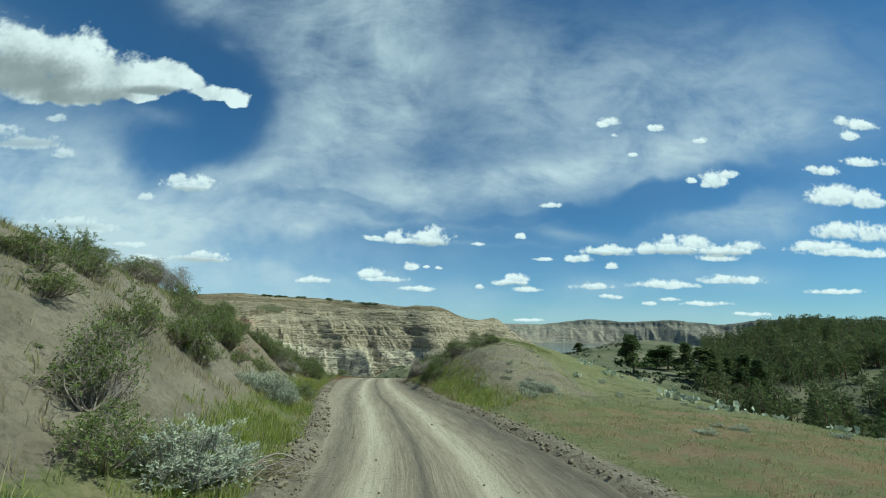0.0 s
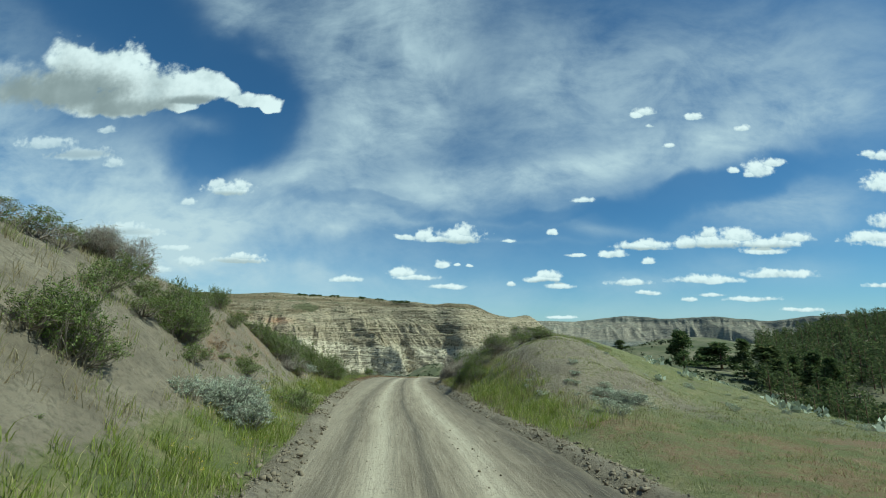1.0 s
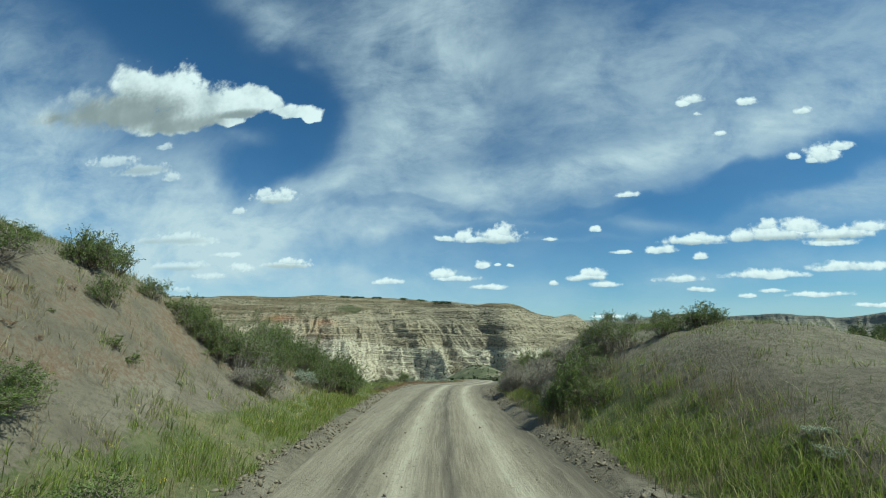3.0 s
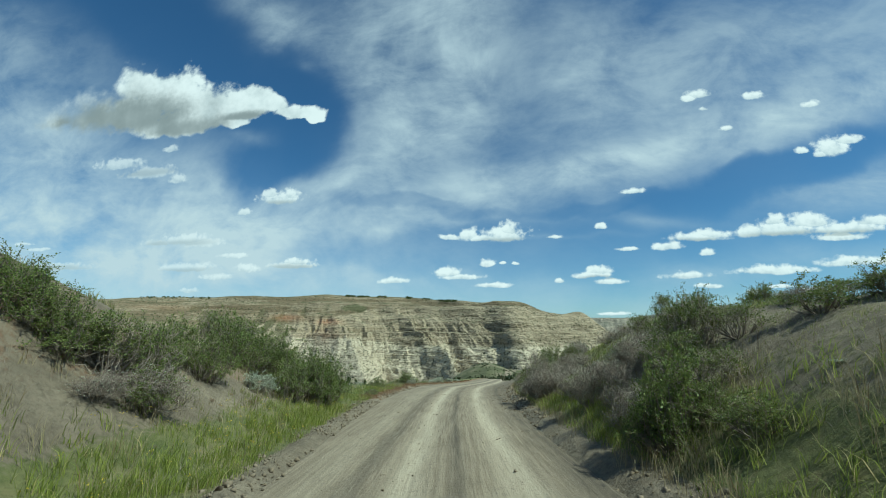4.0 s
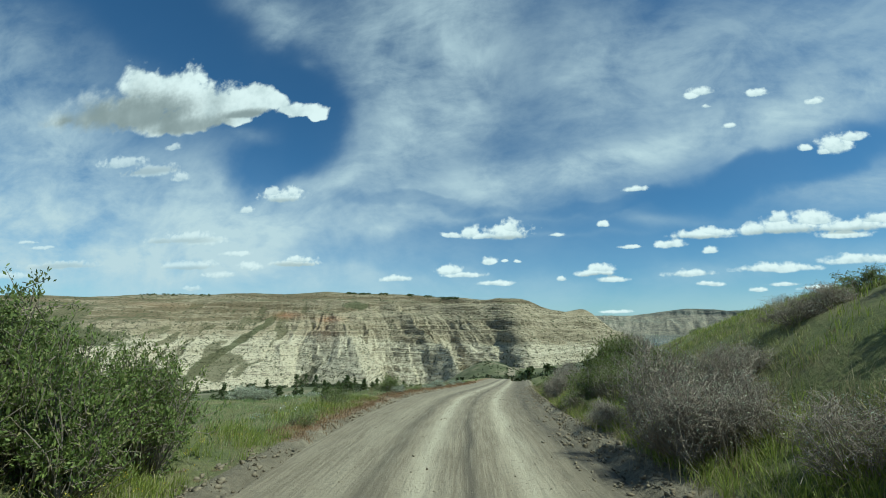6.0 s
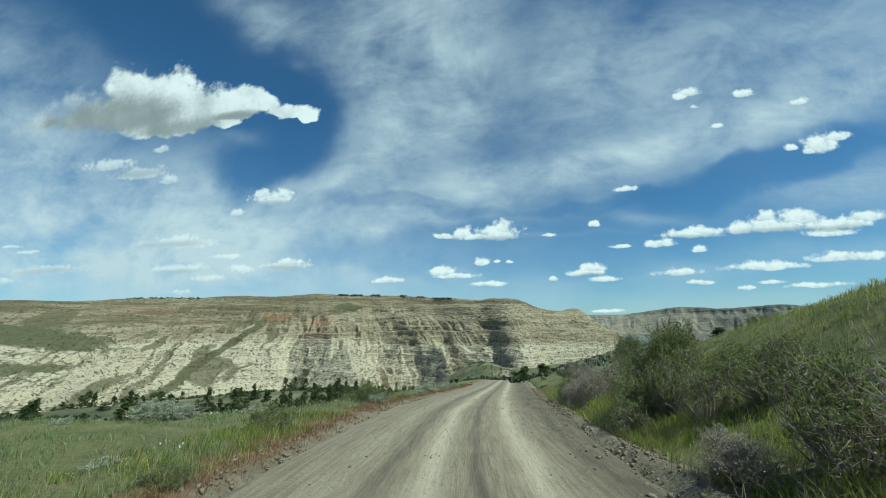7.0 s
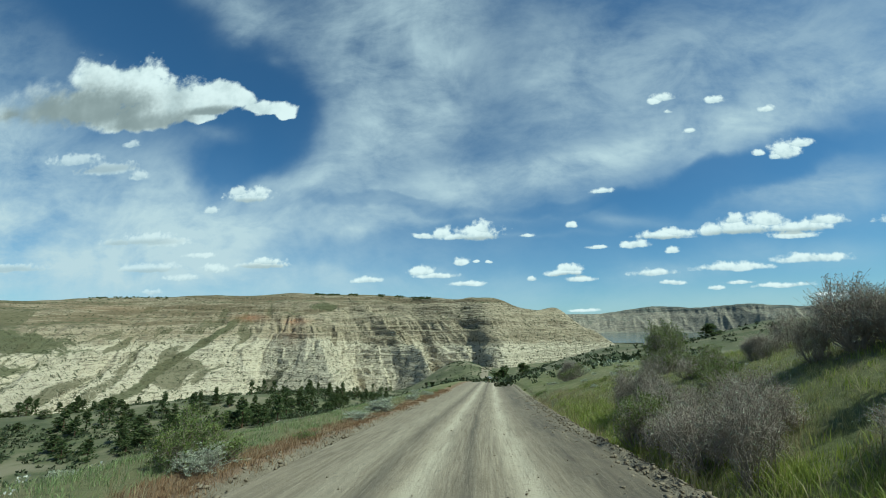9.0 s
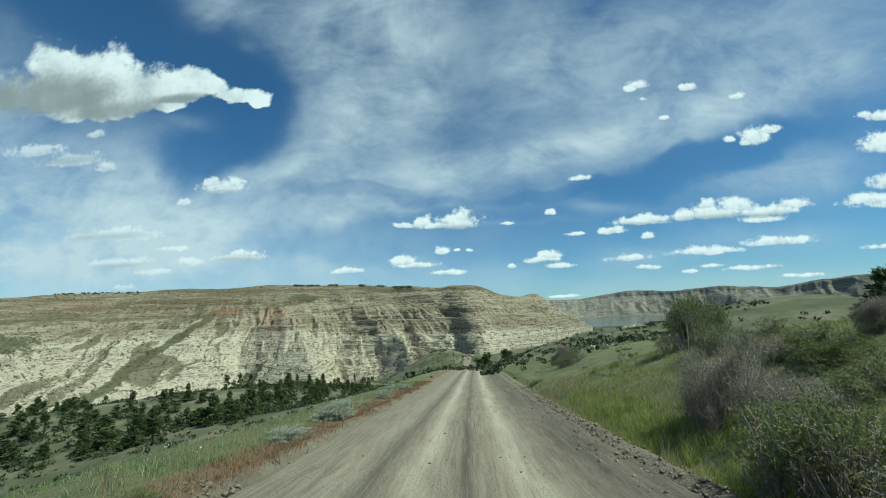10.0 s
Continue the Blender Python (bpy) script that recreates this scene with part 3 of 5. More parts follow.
def leaf_material(name, dark, light, dry, through=0.35, gloss=0.55, apart=0.28):
    """Leaves: their colour varies from leaf to leaf and from plant to plant."""
    m = bpy.data.materials.new(name)
    m.use_nodes = True
    g = Graph(m.node_tree)
    leaf = g.add("ShaderNodeNewGeometry").outputs["Random Per Island"]
    plant = g.add("ShaderNodeObjectInfo").outputs["Random"]
    colour = g.mix(leaf, dark, light)
    colour = g.mix(g.span(leaf, 0.9, 0.96), colour, dry)
    colour = g.mix(g.math("MULTIPLY", plant, apart), colour, g.mix(0.5, dark, dry))
    shader = g.add("ShaderNodeBsdfPrincipled", colour)
    shader.inputs["Roughness"].default_value, shader.inputs["Specular IOR Level"].default_value = gloss, 0.3
    back = g.add("ShaderNodeBsdfTranslucent", colour)
    both = g.add("ShaderNodeMixShader", through, shader.outputs[0], back.outputs[0])
    g.add("ShaderNodeOutputMaterial", both.outputs[0])
    return m


def bark_material(name, dark, light, scale=12.0):
    m, g, shader = surface(name, 0.9)
    place = g.add("ShaderNodeTexCoord").outputs["Object"]
    island = g.add("ShaderNodeNewGeometry").outputs["Random Per Island"]
    colour = g.mix(g.noise(g.vec("MULTIPLY", place, (1, 1, 0.2)), scale, 4), dark, light)
    colour = g.mix(g.math("MULTIPLY", island, 0.6), colour, light)
    g.plug(shader.inputs["Base Color"], colour)
    return m


def paint(name, colour, rough=0.4, metal=0.0):
    m, g, shader = surface(name, rough)
    place = g.add("ShaderNodeTexCoord").outputs["Object"]
    dusty = g.mix(g.span(g.noise(place, 3.0, 4), 0.4, 0.7, 0.0, 0.3), colour, (0.3, 0.27, 0.21))
    g.plug(shader.inputs["Base Color"], dusty)
    shader.inputs["Metallic"].default_value = metal
    return m


CLAY = ground_material()
ROAD = road_material()
ROCK = rock_material("banded_clay", (0.4, 0.4, 0.36), 0.0, 1.0)
# far bluffs: a third of their colour is blue-grey air haze
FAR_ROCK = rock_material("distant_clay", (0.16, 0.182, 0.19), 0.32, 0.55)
WATER, _g, _s = surface("river_water", 0.12)
_s.inputs["Base Color"].default_value = (0.10, 0.13, 0.12, 1)
relief(_g, _s, _g.noise(_g.add("ShaderNodeTexCoord").outputs["Object"], 0.4, 3), 0.3, 0.3)
GREEN_LEAF = leaf_material("greasewood_leaf", (0.07, 0.108, 0.024), (0.265, 0.325, 0.088), (0.32, 0.30, 0.13), 0.38)
SAGE_LEAF = leaf_material("sagebrush_leaf", (0.29, 0.32, 0.225), (0.50, 0.54, 0.40), (0.36, 0.33, 0.22), 0.2, 0.7)
GRASS_LEAF = leaf_material("green_grass", (0.16, 0.205, 0.034), (0.40, 0.43, 0.10), (0.54, 0.46, 0.23), 0.5, 0.55, 0.0)
DRY_LEAF = leaf_material("dry_grass", (0.26, 0.21, 0.11), (0.46, 0.40, 0.24), (0.20, 0.14, 0.07), 0.35, 0.8)
RUST_LEAF = leaf_material("rusty_grass", (0.21, 0.125, 0.065), (0.38, 0.25, 0.14), (0.34, 0.27, 0.15), 0.35, 0.8, 0.0)
PALE_GRASS = leaf_material("grey_green_grass", (0.185, 0.195, 0.07), (0.39, 0.385, 0.16), (0.50, 0.43, 0.25), 0.5, 0.7, 0.0)
SOFT_GRASS = leaf_material("blue_green_grass", (0.185, 0.24, 0.09), (0.37, 0.42, 0.19), (0.42, 0.38, 0.22), 0.5, 0.7, 0.0)
PETAL = leaf_material("white_petals", (0.62, 0.62, 0.55), (0.8, 0.8, 0.74), (0.7, 0.66, 0.3), 0.3, 0.7)
YELLOW_PETAL = leaf_material("yellow_petals", (0.55, 0.42, 0.05), (0.7, 0.55, 0.08), (0.6, 0.5, 0.2), 0.3, 0.7)
NEEDLE = leaf_material("pine_needles", (0.045, 0.072, 0.026), (0.135, 0.178, 0.062), (0.24, 0.22, 0.10), 0.5, 0.8)
SCRUB = leaf_material("far_scrub", (0.035, 0.05, 0.022), (0.09, 0.11, 0.05), (0.13, 0.12, 0.07), 0.1, 0.8)
DEAD_WOOD = bark_material("grey_dead_wood", (0.13, 0.102, 0.08), (0.37, 0.31, 0.25))
STEM = bark_material("shrub_stem", (0.10, 0.08, 0.06), (0.25, 0.21, 0.16))
SAGE_STEM = bark_material("sage_stem", (0.16, 0.14, 0.11), (0.36, 0.33, 0.27))
TRUNK = bark_material("pine_bark", (0.05, 0.035, 0.025), (0.16, 0.10, 0.06), 5.0)
CLOD = bark_material("clay_clod", (0.12, 0.094, 0.064), (0.27, 0.222, 0.152), 9.0)
WHITE_PAINT, DARK_GLASS, TYRE, CHROME, RED_LENS = (paint("white_car_paint", (0.8, 0.8, 0.8), 0.25), paint("car_glass", (0.03, 0.035, 0.04), 0.08),
    paint("tyre_rubber", (0.03, 0.03, 0.03), 0.8), paint("wheel_metal", (0.5, 0.5, 0.5), 0.3, 1.0), paint("red_lens", (0.35, 0.02, 0.02), 0.3))
# ---- ground, one sheet to the horizon ----
def ground_zones(x, y, u):
    """How grassy, how rusty and how far off each spot of the ground is, from 0 to 1."""
    half = half_width(y)
    left, right = -u - half, u - half
    opened = step(33, 42, y + 0.3 * left)
    turf = np.zeros_like(x)
    verge_left = step(0.25, 0.6, left) * (1 - step(1.6, 3.0, left))
    turf = np.where(left > 0, np.maximum(0.85 * verge_left, 0.12 + 0.6 * opened * step(0.8, 2, left)), turf)
    field = 1 - step(15, 20, y)
    hill = step(30, 36, y)
    mound = np.clip(1 - field - hill, 0, 1)
    verge_right = step(0.35, 0.8, right) * (1 - step(1.6, 2.8, right))
    grown = field * 0.8 + hill * 0.85 + mound * (0.38 + 0.25 * step(5.5, 9, right))
    turf = np.where(right > 0, np.maximum(0.75 * verge_right, grown * step(0.5, 1.2, right)), turf)
    rust = 0.8 * opened * step(0.0, 0.2, left) * (1 - step(0.8, 1.5, left)) + 0.54 * field * step(0.6, 1.5, right) * (1 - step(9, 18, right))
    rust += 0.5 * (1 - opened) * step(2.4, 3.4, left) * (1 - step(5.0, 7.0, left)) * step(12, 16, y)
    far = np.maximum(step(22, 60, np.abs(u)), step(120, 180, y) * (np.abs(u) > half))
    return {"turf": turf, "rust": rust, "far": far}


def make_ground():
    across = spread(9, 0.16, 1.06, 4600)
    u = np.array([-v for v in across[::-1]] + list(np.arange(-8.9, 8.95, 0.15)) + across)
    along = np.array([-v for v in spread(6, 0.5, 1.12, 900)[::-1]] + list(np.arange(-5.8, 64, 0.25)) + spread(64.1, 0.27, 1.04, 4700))
    uu, yy = np.meshgrid(u, along)
    xx = road_x(np.minimum(yy, 400)) + uu
    zz = land(xx, yy)
    inside = half_width(yy) - np.abs(uu)
    zz -= 0.14 * step(-0.1, 0.5, inside) * (yy < 240)
    ob = link_mesh("ground", np.stack([xx, yy, zz], -1).reshape(-1, 3), grid_faces(*uu.shape), CLAY)
    zones = ground_zones(xx, yy, uu)
    for name, values in zones.items():
        attribute(ob, name, values)
    return tagged(smooth(ob), "dry clay ground with patchy grass", "ground", kind="structure")


def make_road():
    u = np.linspace(-1, 1, 81)
    along = np.concatenate([np.arange(-8, 64, 0.16), np.array(spread(64.1, 0.2, 1.03, 236))])
    uu, yy = np.meshgrid(u, along)
    reach = half_width(yy) + 0.12
    off = uu * reach
    xx = road_x(yy) + off
    track = off - smooth_line(yy, [-60, 5, 13, 22, 33, 50, 63, 240], [-0.5, -0.45, -0.2, 0.2, 0.5, 0.35, 0.25, 0.2])
    ruts = np.exp(-((track - 0.85) / 0.3) ** 2) + np.exp(-((track + 0.85) / 0.3) ** 2)
    zz = road_z(yy) + 0.03 * (1 - uu**2) - 0.025 * ruts + 0.03 * np.exp(-((track - 0.05) / 0.25) ** 2) * fbm(xx / 0.3, yy / 1.5, 2, 8)
    zz += 0.03 * (fbm(xx / 0.25, yy / 1.2, 3, 9) - 0.5) + 0.10 * step(1.4, 1.8, track) * (fbm(xx / 0.3, yy / 0.4, 3, 10) - 0.5)
    zz -= 0.16 * step(0.93, 1.0, np.abs(uu))
    ob = link_mesh("road", np.stack([xx, yy, zz], -1).reshape(-1, 3), grid_faces(*uu.shape), ROAD)
    attribute(ob, "off", track)
    return tagged(smooth(ob), "graded dirt road with pale wheel tracks", "road", kind="structure")


def grown_mask(az, high):
    """Where grass has taken hold on the near bluff: a long slanting strip and a broad shelf."""
    along = np.clip((az + 32) / -14, 0, 1)
    strip = np.exp(-((high - (1.6 - 10.5 * along + 1.2 * (fbm(az / 2, high / 2, 2, 33) - 0.5))) / (0.3 + 0.8 * along)) ** 2) * step(-48, -45, az) * step(-30, -33, az)
    shelf = np.exp(-(((az + 53) / 7) ** 2 + ((high + 0.7 + 0.16 * (az + 53)) / 1.3) ** 2))
    low = np.exp(-(((az + 56) / 8) ** 2 + ((high + 3.5) / 0.8) ** 2)) + np.exp(-(((az + 22.5) / 2.2) ** 2 + ((high - 2.6) / 0.8) ** 2))
    return np.clip(strip + shelf + 0.8 * low, 0, 1)


def polar_patch(name, azimuths, fractions, shape, material, label):
    """A range of bluffs round the viewpoint: shape gives radius and height for azimuth (degrees) and fraction from foot to back."""
    aa, qq = np.meshgrid(azimuths, fractions)
    rr, zz, gully = shape(aa, qq)
    a = np.radians(aa)
    ob = link_mesh(name, np.stack([rr * np.sin(a), 30 + rr * np.cos(a), zz], -1).reshape(-1, 3), grid_faces(*aa.shape), material)
    attribute(ob, "scoria", scoria_mask(aa, zz) * (rr < 1400))
    high = np.degrees(np.arctan2(zz, rr))
    brow = np.interp(aa, [-66, -30, -24, -18, 0, 3, 12], [0.2, 0.6, 1.7, 3.0, 2.9, 1.9, 1.5])
    attribute(ob, "cap", np.where(rr < 1400, step(-0.5, 0.5, high - brow), step(1.0, 1.6, high)))
    attribute(ob, "gully", gully)
    attribute(ob, "chalk", (1 - step(-3.0, 0.6, high + 1.2 * step(-24, -14, aa))) * (rr < 1400))
    attribute(ob, "grown", grown_mask(aa, np.degrees(np.arctan2(zz, rr))) * (rr < 1400))
    return tagged(smooth(ob), label, "bluff", kind="structure")


def ridged(v):
    return 1 - np.abs(2 * v - 1)


NEAR_AZ = [-75, -55, -43, -30, -24, -15, -8, -3, 4, 8, 12, 15, 18]
NEAR_FOOT = [640, 640, 800, 790, 770, 760, 720, 705, 760, 860, 1000, 1200, 1300]
NEAR_TOP = [1050, 1080, 1100, 1040, 1020, 1010, 920, 880, 900, 960, 1060, 1230, 1330]
FOOT_Z = [-118, -118, -118, -118, -118, -118, -98, -82, -76, -75, -75, -75, -75]
CREST_AZ = [-75, -58, -54, -50, -46, -41, -36, -31, -26.6, -23, -19.4, -14.6, -10, -8.5, -5.5, -3.2, 0.3, 1.9, 4.7, 7.6, 9.3, 10.6, 11.6, 13.1, 14.5, 18]
CREST_Z = [45.2, 48.9, 51.9, 54.7, 62.1, 64.7, 69.7, 67.8, 74.6, 69.7, 69.8, 66.6, 56.2, 55.2, 49.9, 52.0, 45.8, 34.2, 25.0, 28.1, 6.5, -10.7, -17.1, -38.2, -60.0, -75.0]
STEP_AZ = [-75, -14, -11.5, -9.8, -8.6, -5.0, -4.2, -3.0, 2, 18]
STEP_OUT = [0, 4, 0, -20, -15, -14, -16, 17, 12, 0]


def buttress(az, q, top, apex, base, left, right, steep):
    """How far a pyramid of clay stands out: its ridge runs from apex down to base, flanks left and right of it are flat."""
    low = np.clip((top - q) / top, 0, 1.6)
    off = az - (apex + (base - apex) * low)
    flank = np.where(off < 0, 1 + off / (left * low + 0.01), 1 - off / (right * low + 0.01))
    return steep * low * np.clip(flank, 0, 1)


def near_bluff(az, q):
    """Radius, height and how far each spot lies in a gully."""
    foot, top, crest = smooth_line(az, NEAR_AZ, NEAR_FOOT), smooth_line(az, NEAR_AZ, NEAR_TOP), smooth_line(az, CREST_AZ, CREST_Z)
    bottom = smooth_line(az, NEAR_AZ, FOOT_Z)
    deep = top - foot
    q = q * 1.25
    r = foot + deep * q
    s = np.radians(az) * 800
    bent = az + 1.6 * (fbm(s / 45, q * 4, 3, 34) - 0.5)
    spurs = np.maximum.reduce([buttress(bent, q, 0.78, -31.6, -44.5, 2.6, 17, 95), buttress(bent, q, 0.72, -26.3, -23.0, 9.0, 6.0, 95),
                               buttress(bent, q, 0.98, -19.8, -11.5, 7.5, 3.6, 85), buttress(bent, q, 0.9, -17.5, -15.0, 5, 4.0, 55),
                               buttress(bent, q, 0.80, -43, -53, 3.0, 9, 75), buttress(bent, q, 0.84, -37.5, -46, 2.2, 6, 55),
                               buttress(bent, q, 0.9, -54, -66, 4, 8, 75)])
    spurs = spurs + smooth_line(az + 2.6 * (q - 0.5), STEP_AZ, STEP_OUT) * np.clip(1.6 - 1.5 * q, 0, 1)
    shear = smooth_line(az, [-75, -46, -30, -14, -4, 18], [-300, -280, -60, 160, 220, 220])
    lean = s + shear * q + 40 * (fbm(s / 50, q * 4.0, 3, 31) - 0.5)
    broad = ridged(fbm(lean / 70, q * 2.2 + 3, 3, 21)) - 0.6
    ribs = ridged(fbm(lean / 22 + 5, q * 4, 3, 22)) - 0.6
    rills = ridged(fbm(lean / 8, q * 10, 2, 23)) - 0.6
    mid = step(-0.6, 0.05, q) * (1 - 0.85 * step(0.62, 0.86, q + spurs / deep))
    e = q + (spurs + mid * (27 * broad + 13 * ribs + 4 * rills)) / deep
    z0 = bottom + (crest - bottom) * np.clip(e, 0, 1)
    worn = 0.35 + 1.3 * fbm(s / 60, q * 3, 2, 35)
    ledges = 10.0 * (value_noise(z0 / 9.0, s / 500, 27) - 0.5) + 8.0 * (value_noise(z0 / 3.6, s / 300, 28) - 0.5)
    e = np.clip(e + (0.6 + 0.4 * mid) * worn * ledges / deep, 0, 1.25)
    rise = smooth_line(e, [0, 0.06, 0.3, 0.5, 0.7, 0.80, 0.86, 0.95, 1.0, 1.25], [0, 0.03, 0.29, 0.51, 0.72, 0.80, 0.89, 0.95, 1.0, 1.0])
    z = bottom + (crest - bottom) * np.maximum(rise, 0)
    z += mid * (2.6 * (fbm(s / 4, q * 60, 3, 24) - 0.5)) + 3.0 * (fbm(s / 30, q * 6, 2, 25) - 0.5) * step(0.75, 0.95, q)
    gully = np.maximum(1 - step(0.02, 0.14, broad + 0.1), 0.8 * (1 - step(-0.02, 0.10, ribs + 0.1))) * (0.3 + 0.6 * step(-22, -30, az)) * step(1.0, 0.8, e)
    return r, z, gully


def scoria_mask(az, z):
    def spot(a, h, wide, high):
        return np.exp(-(((az - a) / wide) ** 2 + ((z - h) / high) ** 2))
    return np.clip(spot(-31.2, 22, 1.6, 7) + spot(-26.1, 13, 1.6, 6) + 0.45 * spot(-26.5, -15, 1.8, 18) + 0.3 * spot(-45, 44, 5, 6), 0, 1)


def far_bluff(az, q):
    foot = smooth_line(az, [-20, 5, 20, 32, 45, 70], [3300, 3250, 3250, 2600, 2000, 1800])
    crest = 9 * (fbm(az / 2.5, az * 0, 3, 44) - 0.5) + smooth_line(az, [-20, 9, 13, 19.4, 23.3, 28.9, 33.3, 37, 41, 46, 70], [85, 85, 90, 128, 102, 105, 75, 88, 92, 75, 60])
    s = np.radians(az) * 3300
    r = foot * (1 + 0.16 * q)
    mid = np.clip(4 * q * (1.1 - q), 0, 1)
    gully = 0.36 * (ridged(fbm((s + 160 * q) / 420, q * 0.8, 2, 41)) - 0.6) + 0.17 * (ridged(fbm((s + 90 * q) / 95, q * 1.5, 2, 42)) - 0.6) + 0.06 * (ridged(fbm(s / 34, q * 3, 2, 43)) - 0.6)
    e = np.clip(q + mid * gully, 0, 1.25)
    rise = smooth_line(e, [0, 0.12, 0.35, 0.6, 0.8, 0.9, 1.0, 1.25], [0, 0.05, 0.32, 0.62, 0.80, 0.93, 1.0, 1.0])
    return r, -73 + (crest + 73) * np.maximum(rise, 0), 0 * r


def pale_outcrop(az, q):
    """Low pale clay domes on the near side of the river."""
    s = (az - 18.5) / 5.0
    bulge = np.clip(1 - s * s, 0, 1) ** 0.7 * (0.6 + 0.8 * fbm(az / 1.6, q * 0, 3, 51))
    r = 560 + 130 * q
    return r, -52 + 23 * bulge * np.sin(np.clip(q, 0, 1) * np.pi) ** 0.6 + 9 * (fbm(az * 1.3, q * 5, 3, 52) - 0.5), 0 * r


make_ground()
make_road()
polar_patch("near_bluff", np.linspace(-64, 17, 980), np.concatenate([np.linspace(-0.75, -0.02, 60), np.linspace(-0.01, 0.86, 190)]), near_bluff, ROCK, "pale banded clay bluff cut by steep gullies")
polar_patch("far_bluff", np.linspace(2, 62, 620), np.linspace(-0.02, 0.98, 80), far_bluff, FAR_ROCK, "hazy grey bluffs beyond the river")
polar_patch("outcrop", np.linspace(13.5, 23.5, 130), np.linspace(0, 1, 40), pale_outcrop, ROCK, "low pale clay domes above the river")


def make_river():
    a, r = np.meshgrid(np.radians(np.linspace(4, 34, 40)), np.linspace(1560, 3400, 30))
    ob = link_mesh("river", np.stack([r * np.sin(a), 30 + r * np.cos(a), 0 * a - 64.5], -1).reshape(-1, 3), grid_faces(*a.shape), WATER)
    return tagged(ob, "calm grey-green river reach below bluffs", "river", kind="structure")


make_river()


# ---- plants ----
def tube(path, radii, sides):
    """Corners and faces of a tapered tube along a path."""
    path = np.asarray(path, float)
    ahead = np.gradient(path, axis=0)
    ahead /= np.linalg.norm(ahead, axis=1)[:, None] + 1e-9
    side = np.cross(ahead, (0.31, 0.17, 0.93))
    side /= np.linalg.norm(side, axis=1)[:, None] + 1e-9
    up = np.cross(ahead, side)
    a = np.arange(sides) * 2 * np.pi / sides
    ring = np.cos(a)[None, :, None] * side[:, None] + np.sin(a)[None, :, None] * up[:, None]
    verts = (path[:, None] + ring * np.asarray(radii)[:, None, None]).reshape(-1, 3)
    n = np.arange(len(path) * sides).reshape(len(path), sides)
    m = np.roll(n, -1, 1)
    return verts, np.stack([n[:-1], m[:-1], m[1:], n[1:]], -1).reshape(-1, 4)


class Pile:
    """Gathers bits of one part before it is linked as one mesh."""

    def __init__(self):
        self.verts, self.faces, self.count = [], [], 0

    def add(self, verts, faces):
        self.verts.append(verts)
        self.faces.append(np.asarray(faces) + self.count)
        self.count += len(verts)

    def link(self, name, material, parent=None, label=""):
        return link_mesh(name, np.concatenate(self.verts), np.concatenate(self.faces), material, parent, label)


def unit(v):
    return v / (np.linalg.norm(v, axis=-1, keepdims=True) + 1e-9)


def leaf_quads(rng, base, way, length, width):
    """Diamond leaves at base, along way."""
    n = len(base)
    side = unit(np.cross(way, rng.normal(size=(n, 3))))
    fold = unit(np.cross(way, side))
    length, width = np.reshape(length, (-1, 1)), np.reshape(width, (-1, 1))
    middle = base + way * length * 0.5 + fold * width * 0.25
    verts = np.stack([base, middle + side * width * 0.5, base + way * length, middle - side * width * 0.5], 1).reshape(-1, 3)
    return verts, np.arange(4 * n).reshape(n, 4)


